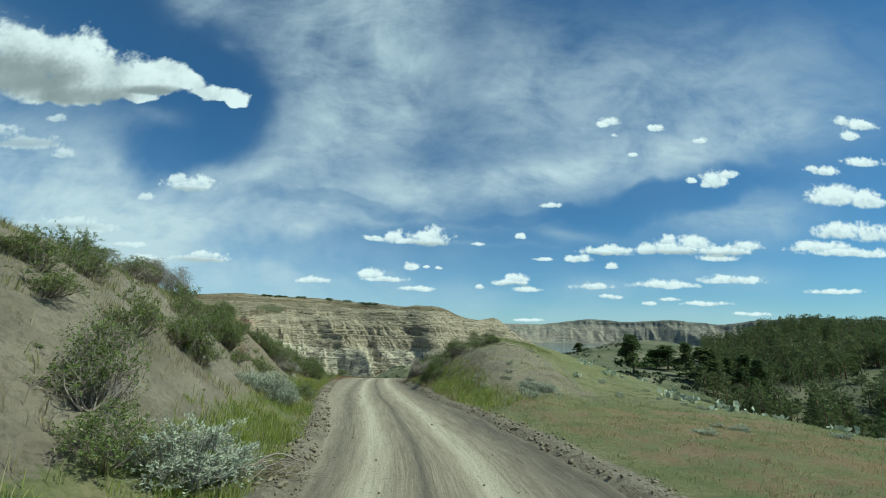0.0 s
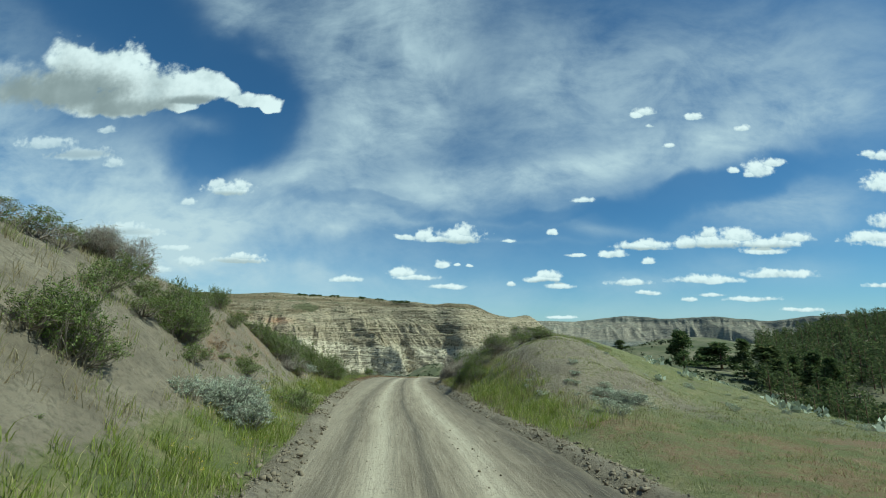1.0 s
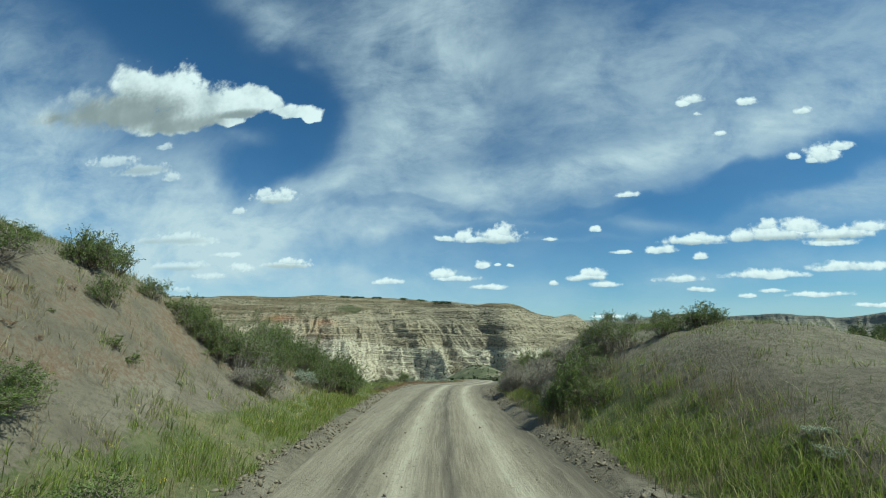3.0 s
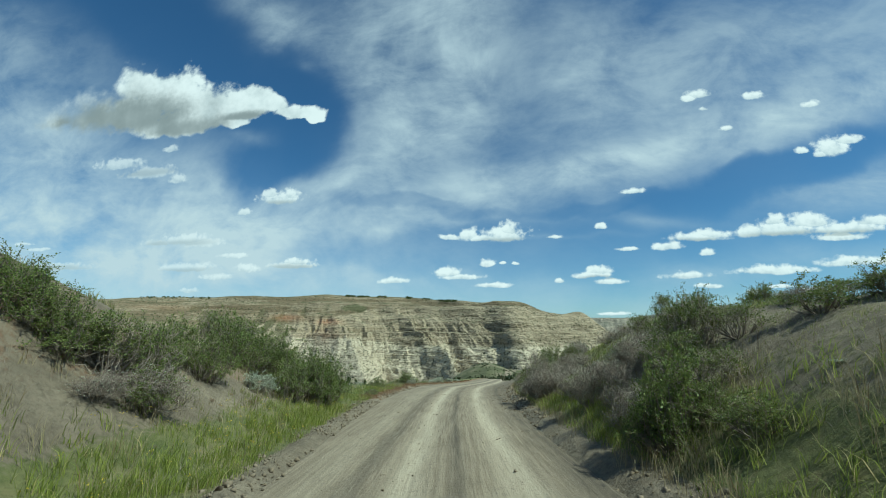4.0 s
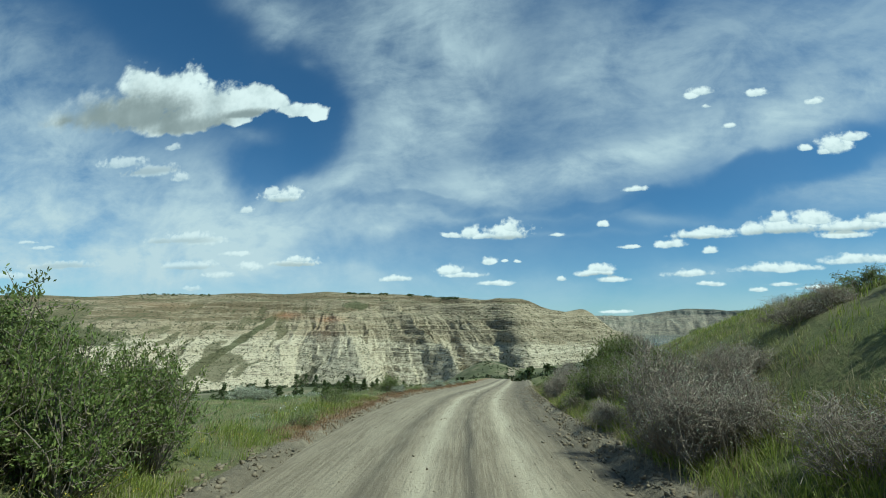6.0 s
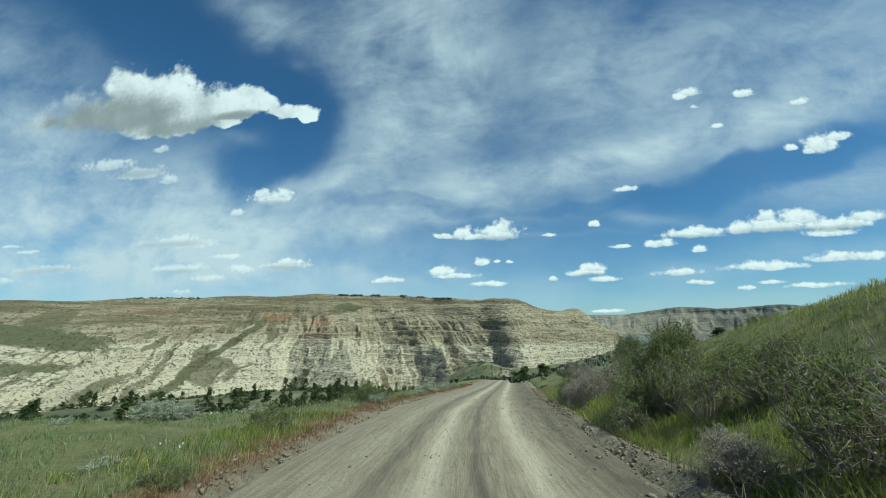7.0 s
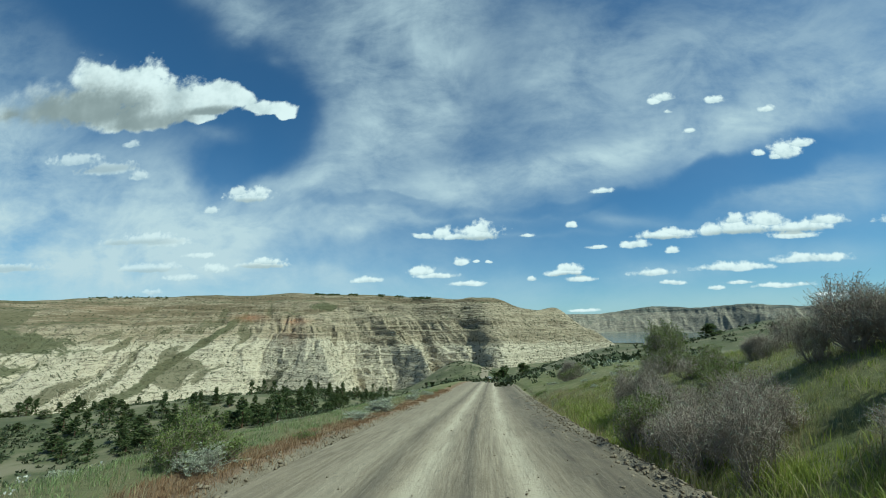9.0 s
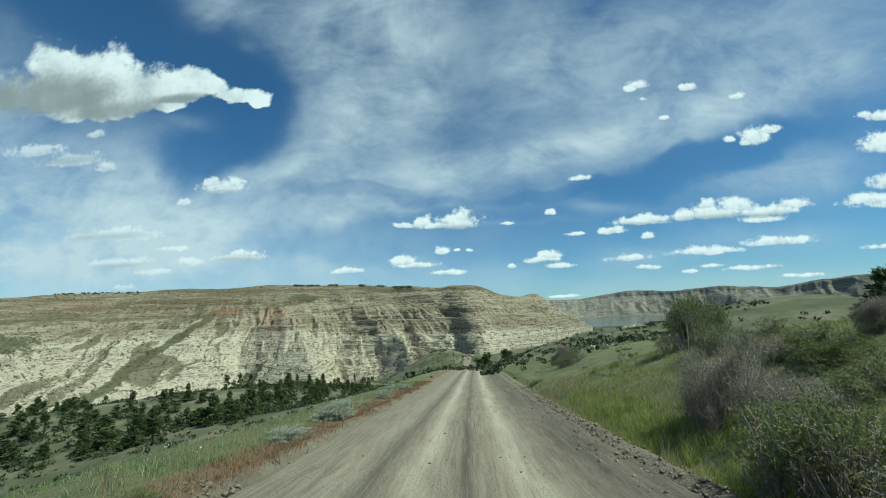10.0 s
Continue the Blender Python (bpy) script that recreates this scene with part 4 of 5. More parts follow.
def shrub(name, label, seed, lobes, twigs, leaves, leaf, leaf_mat, wood_mat, upright=0.5, top_only=0.0, wood_width=1.0, curl=0.25):
    """A shrub one metre high and wide: crooked stems from one base carry lobes of twigs, and leaves crowd on the twigs."""
    rng = np.random.default_rng(seed)
    thing = new(name)
    wood, starts, tips = Pile(), [], []
    q = np.linspace(0, 1, 5)[:, None]
    for n in range(lobes):
        turn, reach = 2.4 * n + rng.uniform(-0.6, 0.6), 0.40 * math.sqrt(rng.uniform(0.02, 1))
        top = 0.86 * (1 - (reach / 0.52) ** 2 * (1 - upright))
        centre = np.array([math.cos(turn) * reach, math.sin(turn) * reach, top * rng.uniform(0.35, 1.0)])
        size = rng.uniform(0.12, 0.23)
        for _ in range(2):
            end = centre + rng.normal(size=3) * size * 0.3
            path = np.array([math.cos(turn), math.sin(turn), 0]) * 0.06 + (end - np.array([0.05, 0.05, 0])) * q**np.array([[0.75, 0.75, 1.2]])
            path += np.sin(q * np.pi) * rng.normal(size=3) * 0.16 * curl + rng.normal(size=path.shape) * 0.02 * q
            wood.add(*tube(path, np.linspace(0.013, 0.004, 5) * wood_width, 3))
        out = unit(centre * np.array([1, 1, 0.6]) + np.array([0, 0, 0.15]))
        for _ in range(twigs):
            way = unit(rng.normal(size=3) + out * 0.7 + np.array([0, 0, 0.25]))
            start = centre - out * size * 0.5 + rng.normal(size=3) * size * 0.35
            tip = start + way * size * rng.uniform(0.6, 1.5)
            tip[2] = max(tip[2], 0.03)
            bend = (start + tip) / 2 + rng.normal(size=3) * size * curl * 0.6
            wood.add(*tube(np.array([start, bend, tip]), np.array([0.005, 0.0035, 0.0015]) * wood_width, 3))
            if tip[2] > top_only * rng.uniform(0.6, 1.3):
                starts.append(bend)
                tips.append(tip)
    whole = np.concatenate(wood.verts)
    fit = np.array([1, 1, 1]) / np.array([*(2 * np.quantile(np.abs(whole[:, :2]), 0.985, axis=0)), np.quantile(whole[:, 2], 0.995) + 0.02])
    wood.verts = [v * fit for v in wood.verts]
    wood.link("branching", wood_mat, thing)
    starts, tips = np.array(starts) * fit, np.array(tips) * fit
    starts, tips = np.array(starts), np.array(tips)
    pick = rng.integers(0, len(starts), leaves)
    at = rng.uniform(-0.3, 1.1, (leaves, 1))
    base = starts[pick] + (tips[pick] - starts[pick]) * at + rng.normal(size=(leaves, 3)) * 0.016
    way = unit(unit(tips - starts)[pick] * 0.6 + rng.normal(size=(leaves, 3)) * 0.6 + np.array([0, 0, 0.35]))
    size = rng.uniform(0.6, 1.25, leaves)
    foliage = Pile()
    foliage.add(*leaf_quads(rng, base, way, leaf[0] * size, leaf[1] * size))
    foliage.link("foliage", leaf_mat, thing)
    return tagged(thing, label, "shrub", "shrubs beside the road")


def plant_all(kinds, spots, rng, sink=0.04):
    """Sets copies of the given plants at spots of x, y, height, width."""
    for x, y, high, wide in clumped(spots, rng):
        kind = kinds[int(rng.integers(len(kinds)))]
        at = Matrix.Translation((x, y, float(land(np.array([x]), np.array([y]))[0]) - sink))
        m = at @ Matrix.Rotation(rng.uniform(0, 6.28), 4, "Z") @ Matrix.Diagonal((wide, wide, high, 1))
        if kind.location.length > 0:
            copy_thing(kind, m)
        else:
            kind.matrix_basis = m


def clumped(spots, rng):
    """Breaks wide thickets into single shrubs that stand close together, clear of the road."""
    out = []
    for x, y, high, wide in spots:
        if wide < 1.15:
            out.append((x, y, high, wide))
            continue
        foot = float(land(np.array([x]), np.array([y]))[0])
        for n in range(min(int(round((wide / 0.85) ** 1.5)), 5)):
            a, r = rng.uniform(0, 6.28), wide * 0.40 * math.sqrt(rng.uniform(0.05, 1))
            px, py = x + math.cos(a) * r, y + math.sin(a) * r
            above = max(float(land(np.array([px]), np.array([py]))[0]) - foot, 0.0)
            tall = high * (1.0 if n == 0 else rng.uniform(0.6, 0.95))
            out.append((px, py, max(tall - 0.6 * above, 0.6 * tall), rng.uniform(0.9, 1.25) * max(1.0, high / 1.8)))
    clear = []
    for x, y, high, wide in out:
        off = x - float(road_x(np.array([y]))[0])
        edge = float(half_width(np.array([y]))[0]) + 0.35 + wide * 0.5
        if abs(off) < edge:
            x += math.copysign(edge - abs(off), off)
        clear.append((x, y, high, wide))
    return clear


# Where the larger shrubs stand: x, y, height, width.
GREEN_BUSHES = [
    (-3.8, 5.14, 0.75, 1.02), (-7.08, 6.92, 0.84, 1.7), (-6.13, 8.52, 1.21, 1.09), (-7.96, 8.78, 0.89, 1.17), (-6.16, 10.72, 1.43, 1.51),
    (-6.36, 11.19, 1.15, 1.37), (-8.06, 13.13, 0.91, 0.96), (-7.67, 14.65, 1.42, 1.72), (-7.08, 14.88, 0.62, 0.82), (-8.87, 15.4, 0.75, 1.19),
    (-9.58, 15.42, 0.92, 1.07), (-7.97, 15.64, 1.78, 1.79), (-7.83, 17.28, 0.21, 0.61), (-5.02, 17.73, 0.79, 1.21), (-8.04, 18.38, 0.48, 1.21),
    (-9.76, 18.39, 0.78, 0.89), (-8.08, 19.01, 0.61, 0.79), (-11.4, 20.83, 0.61, 1.21), (-9.27, 21.36, 0.23, 0.38), (-9.08, 21.63, 0.22, 0.34),
    (-10.34, 22.03, 0.74, 0.74), (-11.82, 23.2, 1.14, 2.01),
]
GREEN_BUSHES += [
    (-11.28, 24.12, 0.66, 0.79), (-10.78, 25.23, 1.1, 1.69), (-0.03, 25.83, 0.75, 0.92), (-0.1, 26.64, 0.75, 0.8), (-1.07, 26.8, 1.03, 1.35),
    (-0.34, 27.37, 1.81, 1.67), (2.92, 27.74, 0.92, 1.9), (-10.89, 28.78, 1.51, 1.62), (-11.08, 29.46, 0.55, 0.54), (-10.69, 32.45, 0.89, 1),
    (-12.26, 32.86, 2.42, 1.88), (3.35, 32.93, 0.75, 1.22), (-10.14, 32.94, 2.18, 2.3), (-10.59, 34.34, 2.28, 2.21), (-11.96, 34.48, 2.4, 1.83),
    (-13.14, 34.69, 2.3, 1.98), (-10.61, 35.21, 2.07, 1.79), (-10.83, 36.01, 1.76, 1.39), (2.33, 39.46, 0.59, 1.04), (-9.49, 39.6, 0.44, 0.71),
    (-11.3, 43.96, 0.87, 1.09), (-2.16, 45.81, 1.38, 1.38),
]
GREEN_BUSHES += [
    (-0.6, 45.9, 1, 1.4), (-1.5, 46.9, 2.3, 1.7), (-11.79, 52.55, 1.13, 1.6), (4.33, 53.88, 0.62, 1.03), (-13.27, 54.86, 0.64, 1.3),
    (-10.97, 55.83, 0.35, 0.63), (0.97, 60.54, 1.15, 1.6), (0.23, 75.83, 1.73, 2.6), (2.59, 79.05, 1.65, 3.23), (-3.12, 81.76, 1.57, 2.63),
    (-3.49, 81.84, 1.17, 2.01), (-12.53, 85.03, 1.36, 1.81), (5.09, 87.05, 1.49, 2.6), (14.36, 93.01, 1.9, 2.6), (-4.28, 94.78, 1.14, 1.71),
    (11.44, 96.34, 3.4, 3.4), (-11.98, 97.05, 1.22, 1.83),
]
MIXED_BUSHES = [
    (-4.83, 5.66, 1.28, 1.45), (-10.32, 12.96, 0.83, 1.35), (-10.06, 13.97, 0.51, 0.81), (-12.23, 17.1, 0.79, 1.46), (-10.44, 20.15, 0.76, 0.89),
    (-9.84, 26.14, 1.48, 1.6), (0.22, 27.44, 0.62, 0.9), (0.78, 29.07, 1.1, 1.63), (3.43, 29.2, 0.37, 0.97), (0.33, 29.27, 1.15, 1.37),
    (0.89, 31.75, 0.82, 1.16), (-1.03, 33.47, 0.76, 1.1), (-13.99, 33.9, 2.37, 2.2), (2.6, 34.25, 0.62, 1.35), (1.14, 35.84, 0.77, 1.32),
    (3.7, 37.34, 0.59, 1), (2.74, 38.34, 0.89, 1.18), (-2.09, 39.86, 1.12, 1.16), (-0.8, 42.67, 1.05, 1.53), (-2.16, 44.42, 1.57, 1.9),
    (-3.75, 45.09, 0.7, 1), (-2.9, 46.2, 1.5, 1.3),
]
MIXED_BUSHES += [
    (-1.78, 46.21, 1.21, 1.72), (-2.2, 48.37, 0.94, 0.86), (0.55, 52.06, 1.25, 1.6), (-3.14, 55.78, 1.58, 1.52), (-2.4, 56.58, 1.2, 1.31),
    (-0.8, 58.2, 0.9, 1.3), (2.19, 66.66, 1.53, 3.13), (3.86, 72.66, 2.51, 3.4), (3.72, 75.11, 0.84, 1.24), (0.36, 87.86, 1.29, 2.6),
]
DEAD_BUSHES = [
    (-11.71, 16.59, 1.16, 2.19), (-11.14, 17.48, 1.15, 1.04), (-9.01, 25.69, 0.95, 1.36), (-0.72, 28.77, 0.83, 1.3), (-0.78, 29.48, 0.93, 0.99),
    (-0.06, 30.18, 0.8, 0.82), (3.28, 30.31, 0.48, 1.1), (-0.62, 30.75, 1.21, 1.63), (-0.62, 31.6, 1.05, 1.58), (0.46, 32.12, 0.87, 1.14),
    (0.26, 33.23, 0.57, 0.79), (-0.48, 33.98, 0.62, 1.1), (-1.22, 34.42, 0.82, 1.4), (-1.41, 36.29, 0.76, 1.26), (-2.11, 37.09, 1.71, 2.43),
    (-1.03, 38.54, 1.17, 1.63), (1.12, 39.09, 0.69, 1.22), (-2.98, 40.54, 0.73, 1.34), (-1.1, 50.32, 0.99, 1.64), (-2.59, 52.85, 1.51, 1.9),
    (-2.32, 54.21, 1.52, 2.27), (1.12, 55.19, 1.23, 1.54),
]
DEAD_BUSHES += [
    (1.32, 55.97, 1.54, 1.75), (-2.03, 58.1, 1.11, 1.66), (-1.82, 59.82, 1.68, 2.74), (2.88, 61.07, 1.3, 1.7), (1.11, 62.06, 0.82, 2),
    (0.43, 92.42, 1.9, 2.6),
]
SAGE_BUSHES = [
    (-3.22, 5.58, 0.83, 1.24), (-5.85, 12.97, 0.41, 0.64), (-5.39, 13.4, 0.99, 1.4), (-5.62, 13.83, 0.87, 1.26), (3.27, 16.73, 0.39, 0.73),
    (1.99, 18.12, 0.18, 0.44), (4.35, 18.5, 0.53, 1.02), (3.66, 19.15, 0.54, 1.43), (2.89, 19.18, 0.21, 0.44), (1.88, 19.55, 0.32, 0.75),
    (3.96, 19.97, 0.45, 0.77), (3.15, 20.5, 0.31, 0.64), (1.6, 20.56, 0.35, 0.52), (1.73, 20.84, 0.34, 0.57), (0.99, 25.74, 0.15, 0.31),
    (-10.66, 31.36, 0.86, 1.01), (-11.86, 40.21, 0.34, 0.75), (-15.79, 45.6, 0.72, 1.61), (-11.38, 51.82, 0.66, 0.89), (-11.54, 60.8, 0.41, 0.91),
    (-9.61, 64.38, 0.78, 1.9), (-12.59, 67.91, 0.69, 0.92),
]
SAGE_BUSHES += [
    (-11.55, 73.21, 1.19, 1.94), (-13.01, 79.91, 1.14, 2.27), (1.42, 89.5, 1.72, 2.2),
]
GREEN_BUSHES += [
    (-9.83, 25.22, 1.33, 1.33), (-9.68, 26.08, 1.38, 1.28), (-10.28, 27.94, 1.55, 1.36), (-10.26, 24.88, 0.96, 1.04),
]

GREEN_LABEL = "bushy green greasewood shrub on the clay bank"
greens = [shrub("greasewood_bush", GREEN_LABEL, n, 15, 15, 4200, (0.042, 0.017), GREEN_LEAF, STEM, 0.35, 0.0, 0.8) for n in (1, 2, 3)]
mixes = [shrub("half_dead_bush", "green shrub with bare grey lower twigs", n, 16, 17, 2900, (0.04, 0.016), GREEN_LEAF, DEAD_WOOD, 0.35, 0.38, 0.9, 0.5) for n in (4, 5)]
deads = [shrub("dry_bush", "tangled grey leafless brush beside the road", n, 20, 38, 800, (0.03, 0.013), SAGE_LEAF, DEAD_WOOD, 0.3, 0.3, 0.72, 0.6) for n in (6, 7)]
sages = [shrub("sagebrush", "silvery sagebrush clump on dry ground", n, 18, 14, 4400, (0.055, 0.016), SAGE_LEAF, SAGE_STEM, 0.4) for n in (8, 9)]
light_greens = [shrub("low_greasewood", "small green greasewood plant on bare clay", n, 9, 7, 900, (0.10, 0.036), GREEN_LEAF, STEM, 0.45, 0.0, 0.8) for n in (11, 12)]
light_sages = [shrub("small_sagebrush", "small grey-green sage tuft on dry ground", n, 12, 8, 1300, (0.10, 0.028), SAGE_LEAF, SAGE_STEM, 0.4) for n in (13, 14)]
rng = np.random.default_rng(20)
plant_all(greens, [s for s in GREEN_BUSHES if s[3] > 0.5 and s[1] < 62], rng)
plant_all(light_greens, [s for s in GREEN_BUSHES if s[3] <= 0.5 or s[1] >= 62], rng)
plant_all(mixes, MIXED_BUSHES, rng)
plant_all(deads, DEAD_BUSHES, rng)
plant_all(sages, [s for s in SAGE_BUSHES if s[3] > 0.8 and s[1] < 66], rng)
plant_all(light_sages, [s for s in SAGE_BUSHES if s[3] <= 0.8 or s[1] >= 66], rng)


def brush_spots(rng, count, y_range, w_range, side, size):
    y, w = rng.uniform(*y_range, count), rng.uniform(*w_range, count)
    x = road_x(y) + side * (half_width(y) + w)
    wide = rng.uniform(*size, count)
    return [(float(a), float(b), float(c * rng.uniform(0.6, 1.0)), float(c)) for a, b, c in zip(x, y, wide)]


plant_all(light_sages, brush_spots(rng, 26, (58, 120), (2.5, 16), -1, (0.6, 1.1)), rng)
plant_all(light_sages, brush_spots(rng, 26, (60, 125), (2.5, 20), 1, (0.6, 1.1)), rng)
plant_all(light_greens, brush_spots(rng, 26, (62, 125), (2.0, 20), 1, (0.7, 1.1)), rng)
weeds = [shrub("rusty_weed", "small rust-coloured dry weed on the clay bank", n, 12, 8, 700, (0.1, 0.03), RUST_LEAF, DEAD_WOOD, 0.3) for n in (15, 16)]
WEEDS = [(-8.15, 17.68), (-8.08, 18.24), (-8.01, 17.95), (-7.9, 15.79), (-8.99, 19.92), (-10.48, 21.43), (-8.83, 17.8), (-8.3, 17.54), (-8.22, 16), (-7.58, 16.14), (-9.82, 19.99), (-10.07, 20.42), (-9.57, 19.08), (-7.35, 15.32), (-8.73, 17.62), (-9.08, 19.54), (-8.27, 17.46), (-8.68, 18.19), (-8.25, 17.31), (-8.62, 18.46), (-13.3, 31.52), (-10.98, 29.83), (-10.69, 29.22), (-12.02, 30.58), (-11.64, 31.24), (-11.37, 30.1), (-9.96, 30.07), (-9.83, 28.35), (-10.27, 29.59), (-10.73, 29.4), (-9.69, 28.49), (-9.72, 35.26), (-8.4, 35.08), (-10.8, 37.29), (-9.35, 35.57), (-9.84, 35.22), (-7.97, 17.63), (-6.75, 13.72), (-7.42, 14.68), (-7.58, 16.39)]
plant_all(weeds, [(x, y, rng.uniform(0.16, 0.34), rng.uniform(0.35, 0.65)) for x, y in WEEDS], rng)
plant_all(light_sages, brush_spots(rng, 18, (38, 58), (3.0, 12), -1, (0.4, 0.9)), rng)
plant_all(light_sages, brush_spots(rng, 26, (10, 30), (3.0, 16), 1, (0.35, 0.7)), rng)
plant_all(light_greens, brush_spots(rng, 30, (4, 32), (2.2, 7.5), -1, (0.2, 0.5)), rng)


def scatter_spots(rng, count, y_range, w_range, side, keep=None):
    """Random spots beside the road: w metres from its edge."""
    y = rng.uniform(*y_range, count)
    w = rng.uniform(*w_range, count)
    x = road_x(y) + side * (half_width(y) + w)
    if keep is not None:
        good = rng.uniform(size=count) < keep(x, y, w)
        x, y = x[good], y[good]
    return x, y


def grass(name, label, rng, x, y, height, width, material, lean=0.45):
    """Many single blades, bent over, as one object."""
    n = len(x)
    z = land(x, y) - 0.01
    base = np.stack([x, y, z], -1)
    turn = rng.uniform(0, 2 * np.pi, n)
    side = np.stack([np.cos(turn), np.sin(turn), 0 * turn], -1)
    over = rng.uniform(0, 2 * np.pi, n)
    tilt = np.stack([np.cos(over), np.sin(over), 0 * over], -1) * (rng.uniform(0.1, 1.0, n) * lean)[:, None] + np.array([0.12, 0.05, 0])
    high = rng.uniform(height[0], height[1], n)[:, None]
    wide = (rng.uniform(0.6, 1.2, n) * width)[:, None]
    up = np.array([0, 0, 1.0])
    mid = base + up * high * 0.55 + tilt * high * 0.3
    tip = base + up * high * 0.92 + tilt * high
    verts = np.stack([base - side * wide, base + side * wide, mid + side * wide * 0.7, tip, mid - side * wide * 0.7], 1).reshape(-1, 3)
    k = np.arange(n)[:, None] * 5
    faces = np.concatenate([k + [0, 1, 2], k + [0, 2, 4], k + [4, 2, 3]])
    return tagged(link_mesh(name, verts, faces, material), label, "grass", kind="stuff")


def tufts(rng, spots, per, size):
    """Gathers blades into clumps round the spots."""
    x, y = spots
    pick = np.repeat(np.arange(len(x)), per)
    return x[pick] + rng.normal(size=len(pick)) * size, y[pick] + rng.normal(size=len(pick)) * size


def patchy(low, high, size, seed):
    return lambda x, y, w: step(low, high, fbm(x / size, y / size, 3, seed))


rng = np.random.default_rng(33)
spots = tufts(rng, scatter_spots(rng, 5200, (2, 47), (0.45, 2.5), -1, lambda x, y, w: np.exp(-((w - 1.2) / 0.8) ** 2) * (0.2 + 0.8 * step(3, 7, y)) * (0.15 + 0.85 * step(0.35, 0.6, fbm(x / 1.5, y / 1.5, 2, 61)))), 14, 0.07)
grass("verge_grass", "lush green grass along the ditch", rng, *spots, (0.08, 0.27), 0.006, GRASS_LEAF, 0.8)
spots = tufts(rng, scatter_spots(rng, 6500, (15, 70), (0.5, 2.6), 1, lambda x, y, w: np.exp(-((w - 1.3) / 0.8) ** 2) * (0.3 + 0.7 * step(0.35, 0.6, fbm(x / 1.5, y / 1.5, 2, 62)))), 14, 0.07)
grass("verge_grass", "bright green grass along the ditch", rng, *spots, (0.10, 0.36), 0.006, GRASS_LEAF, 1.2)
spots = tufts(rng, scatter_spots(rng, 8000, (31, 78), (1.8, 11), 1, patchy(0.36, 0.56, 1.3, 63)), 11, 0.09)
grass("hillside_grass", "grey-green grass on the hillside", rng, *spots, (0.07, 0.24), 0.006, PALE_GRASS, 1.2)
spots = tufts(rng, scatter_spots(rng, 2600, (31, 78), (1.2, 10), 1, patchy(0.45, 0.6, 1.5, 64)), 12, 0.10)
grass("hillside_grass", "fresh green grass on the hillside", rng, *spots, (0.10, 0.30), 0.008, GRASS_LEAF, 0.8)
spots = tufts(rng, scatter_spots(rng, 2400, (31, 78), (1.6, 11), 1, patchy(0.42, 0.6, 1.1, 81)), 9, 0.09)
grass("hillside_straw", "bleached dry grass among green on the hillside", rng, *spots, (0.08, 0.3), 0.005, DRY_LEAF, 1.1)
spots = tufts(rng, scatter_spots(rng, 9000, (1, 32), (0.6, 24), 1, patchy(0.25, 0.55, 1.3, 65)), 8, 0.09)
grass("field_grass", "short green and grey field grass", rng, *spots, (0.03, 0.11), 0.006, PALE_GRASS, 1.3)
spots = tufts(rng, scatter_spots(rng, 700, (1, 22), (0.5, 10), 1, patchy(0.45, 0.65, 1.3, 66)), 9, 0.09)
grass("field_grass", "reddish dry grass in the field", rng, *spots, (0.03, 0.09), 0.005, RUST_LEAF, 1.3)
spots = tufts(rng, scatter_spots(rng, 3400, (38, 90), (0.05, 1.1), -1, patchy(0.2, 0.45, 1.3, 67)), 11, 0.07)
grass("rusty_verge_grass", "rust-red cheatgrass along the road edge", rng, *spots, (0.04, 0.15), 0.005, RUST_LEAF, 0.9)
spots = tufts(rng, scatter_spots(rng, 700, (2, 80), (0.3, 2.6), -1, patchy(0.4, 0.6, 0.8, 76)), 8, 0.08)
grass("straw_grass", "dry straw stalks in the ditch grass", rng, *spots, (0.2, 0.5), 0.004, DRY_LEAF, 0.7)
spots = tufts(rng, scatter_spots(rng, 2600, (15, 80), (0.3, 2.8), 1, patchy(0.35, 0.58, 0.8, 77)), 8, 0.08)
grass("straw_grass", "dry straw stalks along the far ditch", rng, *spots, (0.2, 0.5), 0.004, DRY_LEAF, 0.7)
spots = tufts(rng, scatter_spots(rng, 8200, (36, 90), (0.9, 14), -1, patchy(0.3, 0.55, 1.8, 68)), 11, 0.10)
grass("slope_grass", "soft grey-green grass above the valley", rng, *spots, (0.05, 0.19), 0.007, SOFT_GRASS, 1.0)
spots = tufts(rng, scatter_spots(rng, 1300, (2, 38), (1.8, 9), -1, patchy(0.42, 0.62, 1.2, 69)), 10, 0.07)
grass("bank_grass", "sparse straw-coloured grass on the clay bank", rng, *spots, (0.08, 0.34), 0.006, DRY_LEAF, 0.7)
spots = tufts(rng, scatter_spots(rng, 2000, (2, 38), (1.8, 9), -1, patchy(0.45, 0.6, 1.1, 70)), 12, 0.07)
grass("bank_grass", "sparse green tufts on the clay bank", rng, *spots, (0.08, 0.3), 0.007, PALE_GRASS, 0.6)


spots = scatter_spots(rng, 9000, (2, 40), (0.8, 9), -1, patchy(0.4, 0.6, 0.9, 73))
grass("bank_litter", "fallen grey twigs on the clay bank", rng, *spots, (0.03, 0.10), 0.004, DEAD_WOOD, 2.6)
spots = scatter_spots(rng, 7000, (16, 34), (1.0, 9), 1, patchy(0.4, 0.6, 0.9, 74))
grass("mound_litter", "fallen grey twigs on the clay mound", rng, *spots, (0.03, 0.10), 0.004, DEAD_WOOD, 2.6)
spots = tufts(rng, scatter_spots(rng, 900, (16, 34), (1.6, 9), 1, patchy(0.48, 0.62, 1.4, 75)), 10, 0.08)
grass("mound_grass", "sparse grey-green tufts on the clay mound", rng, *spots, (0.05, 0.17), 0.006, PALE_GRASS, 0.9)


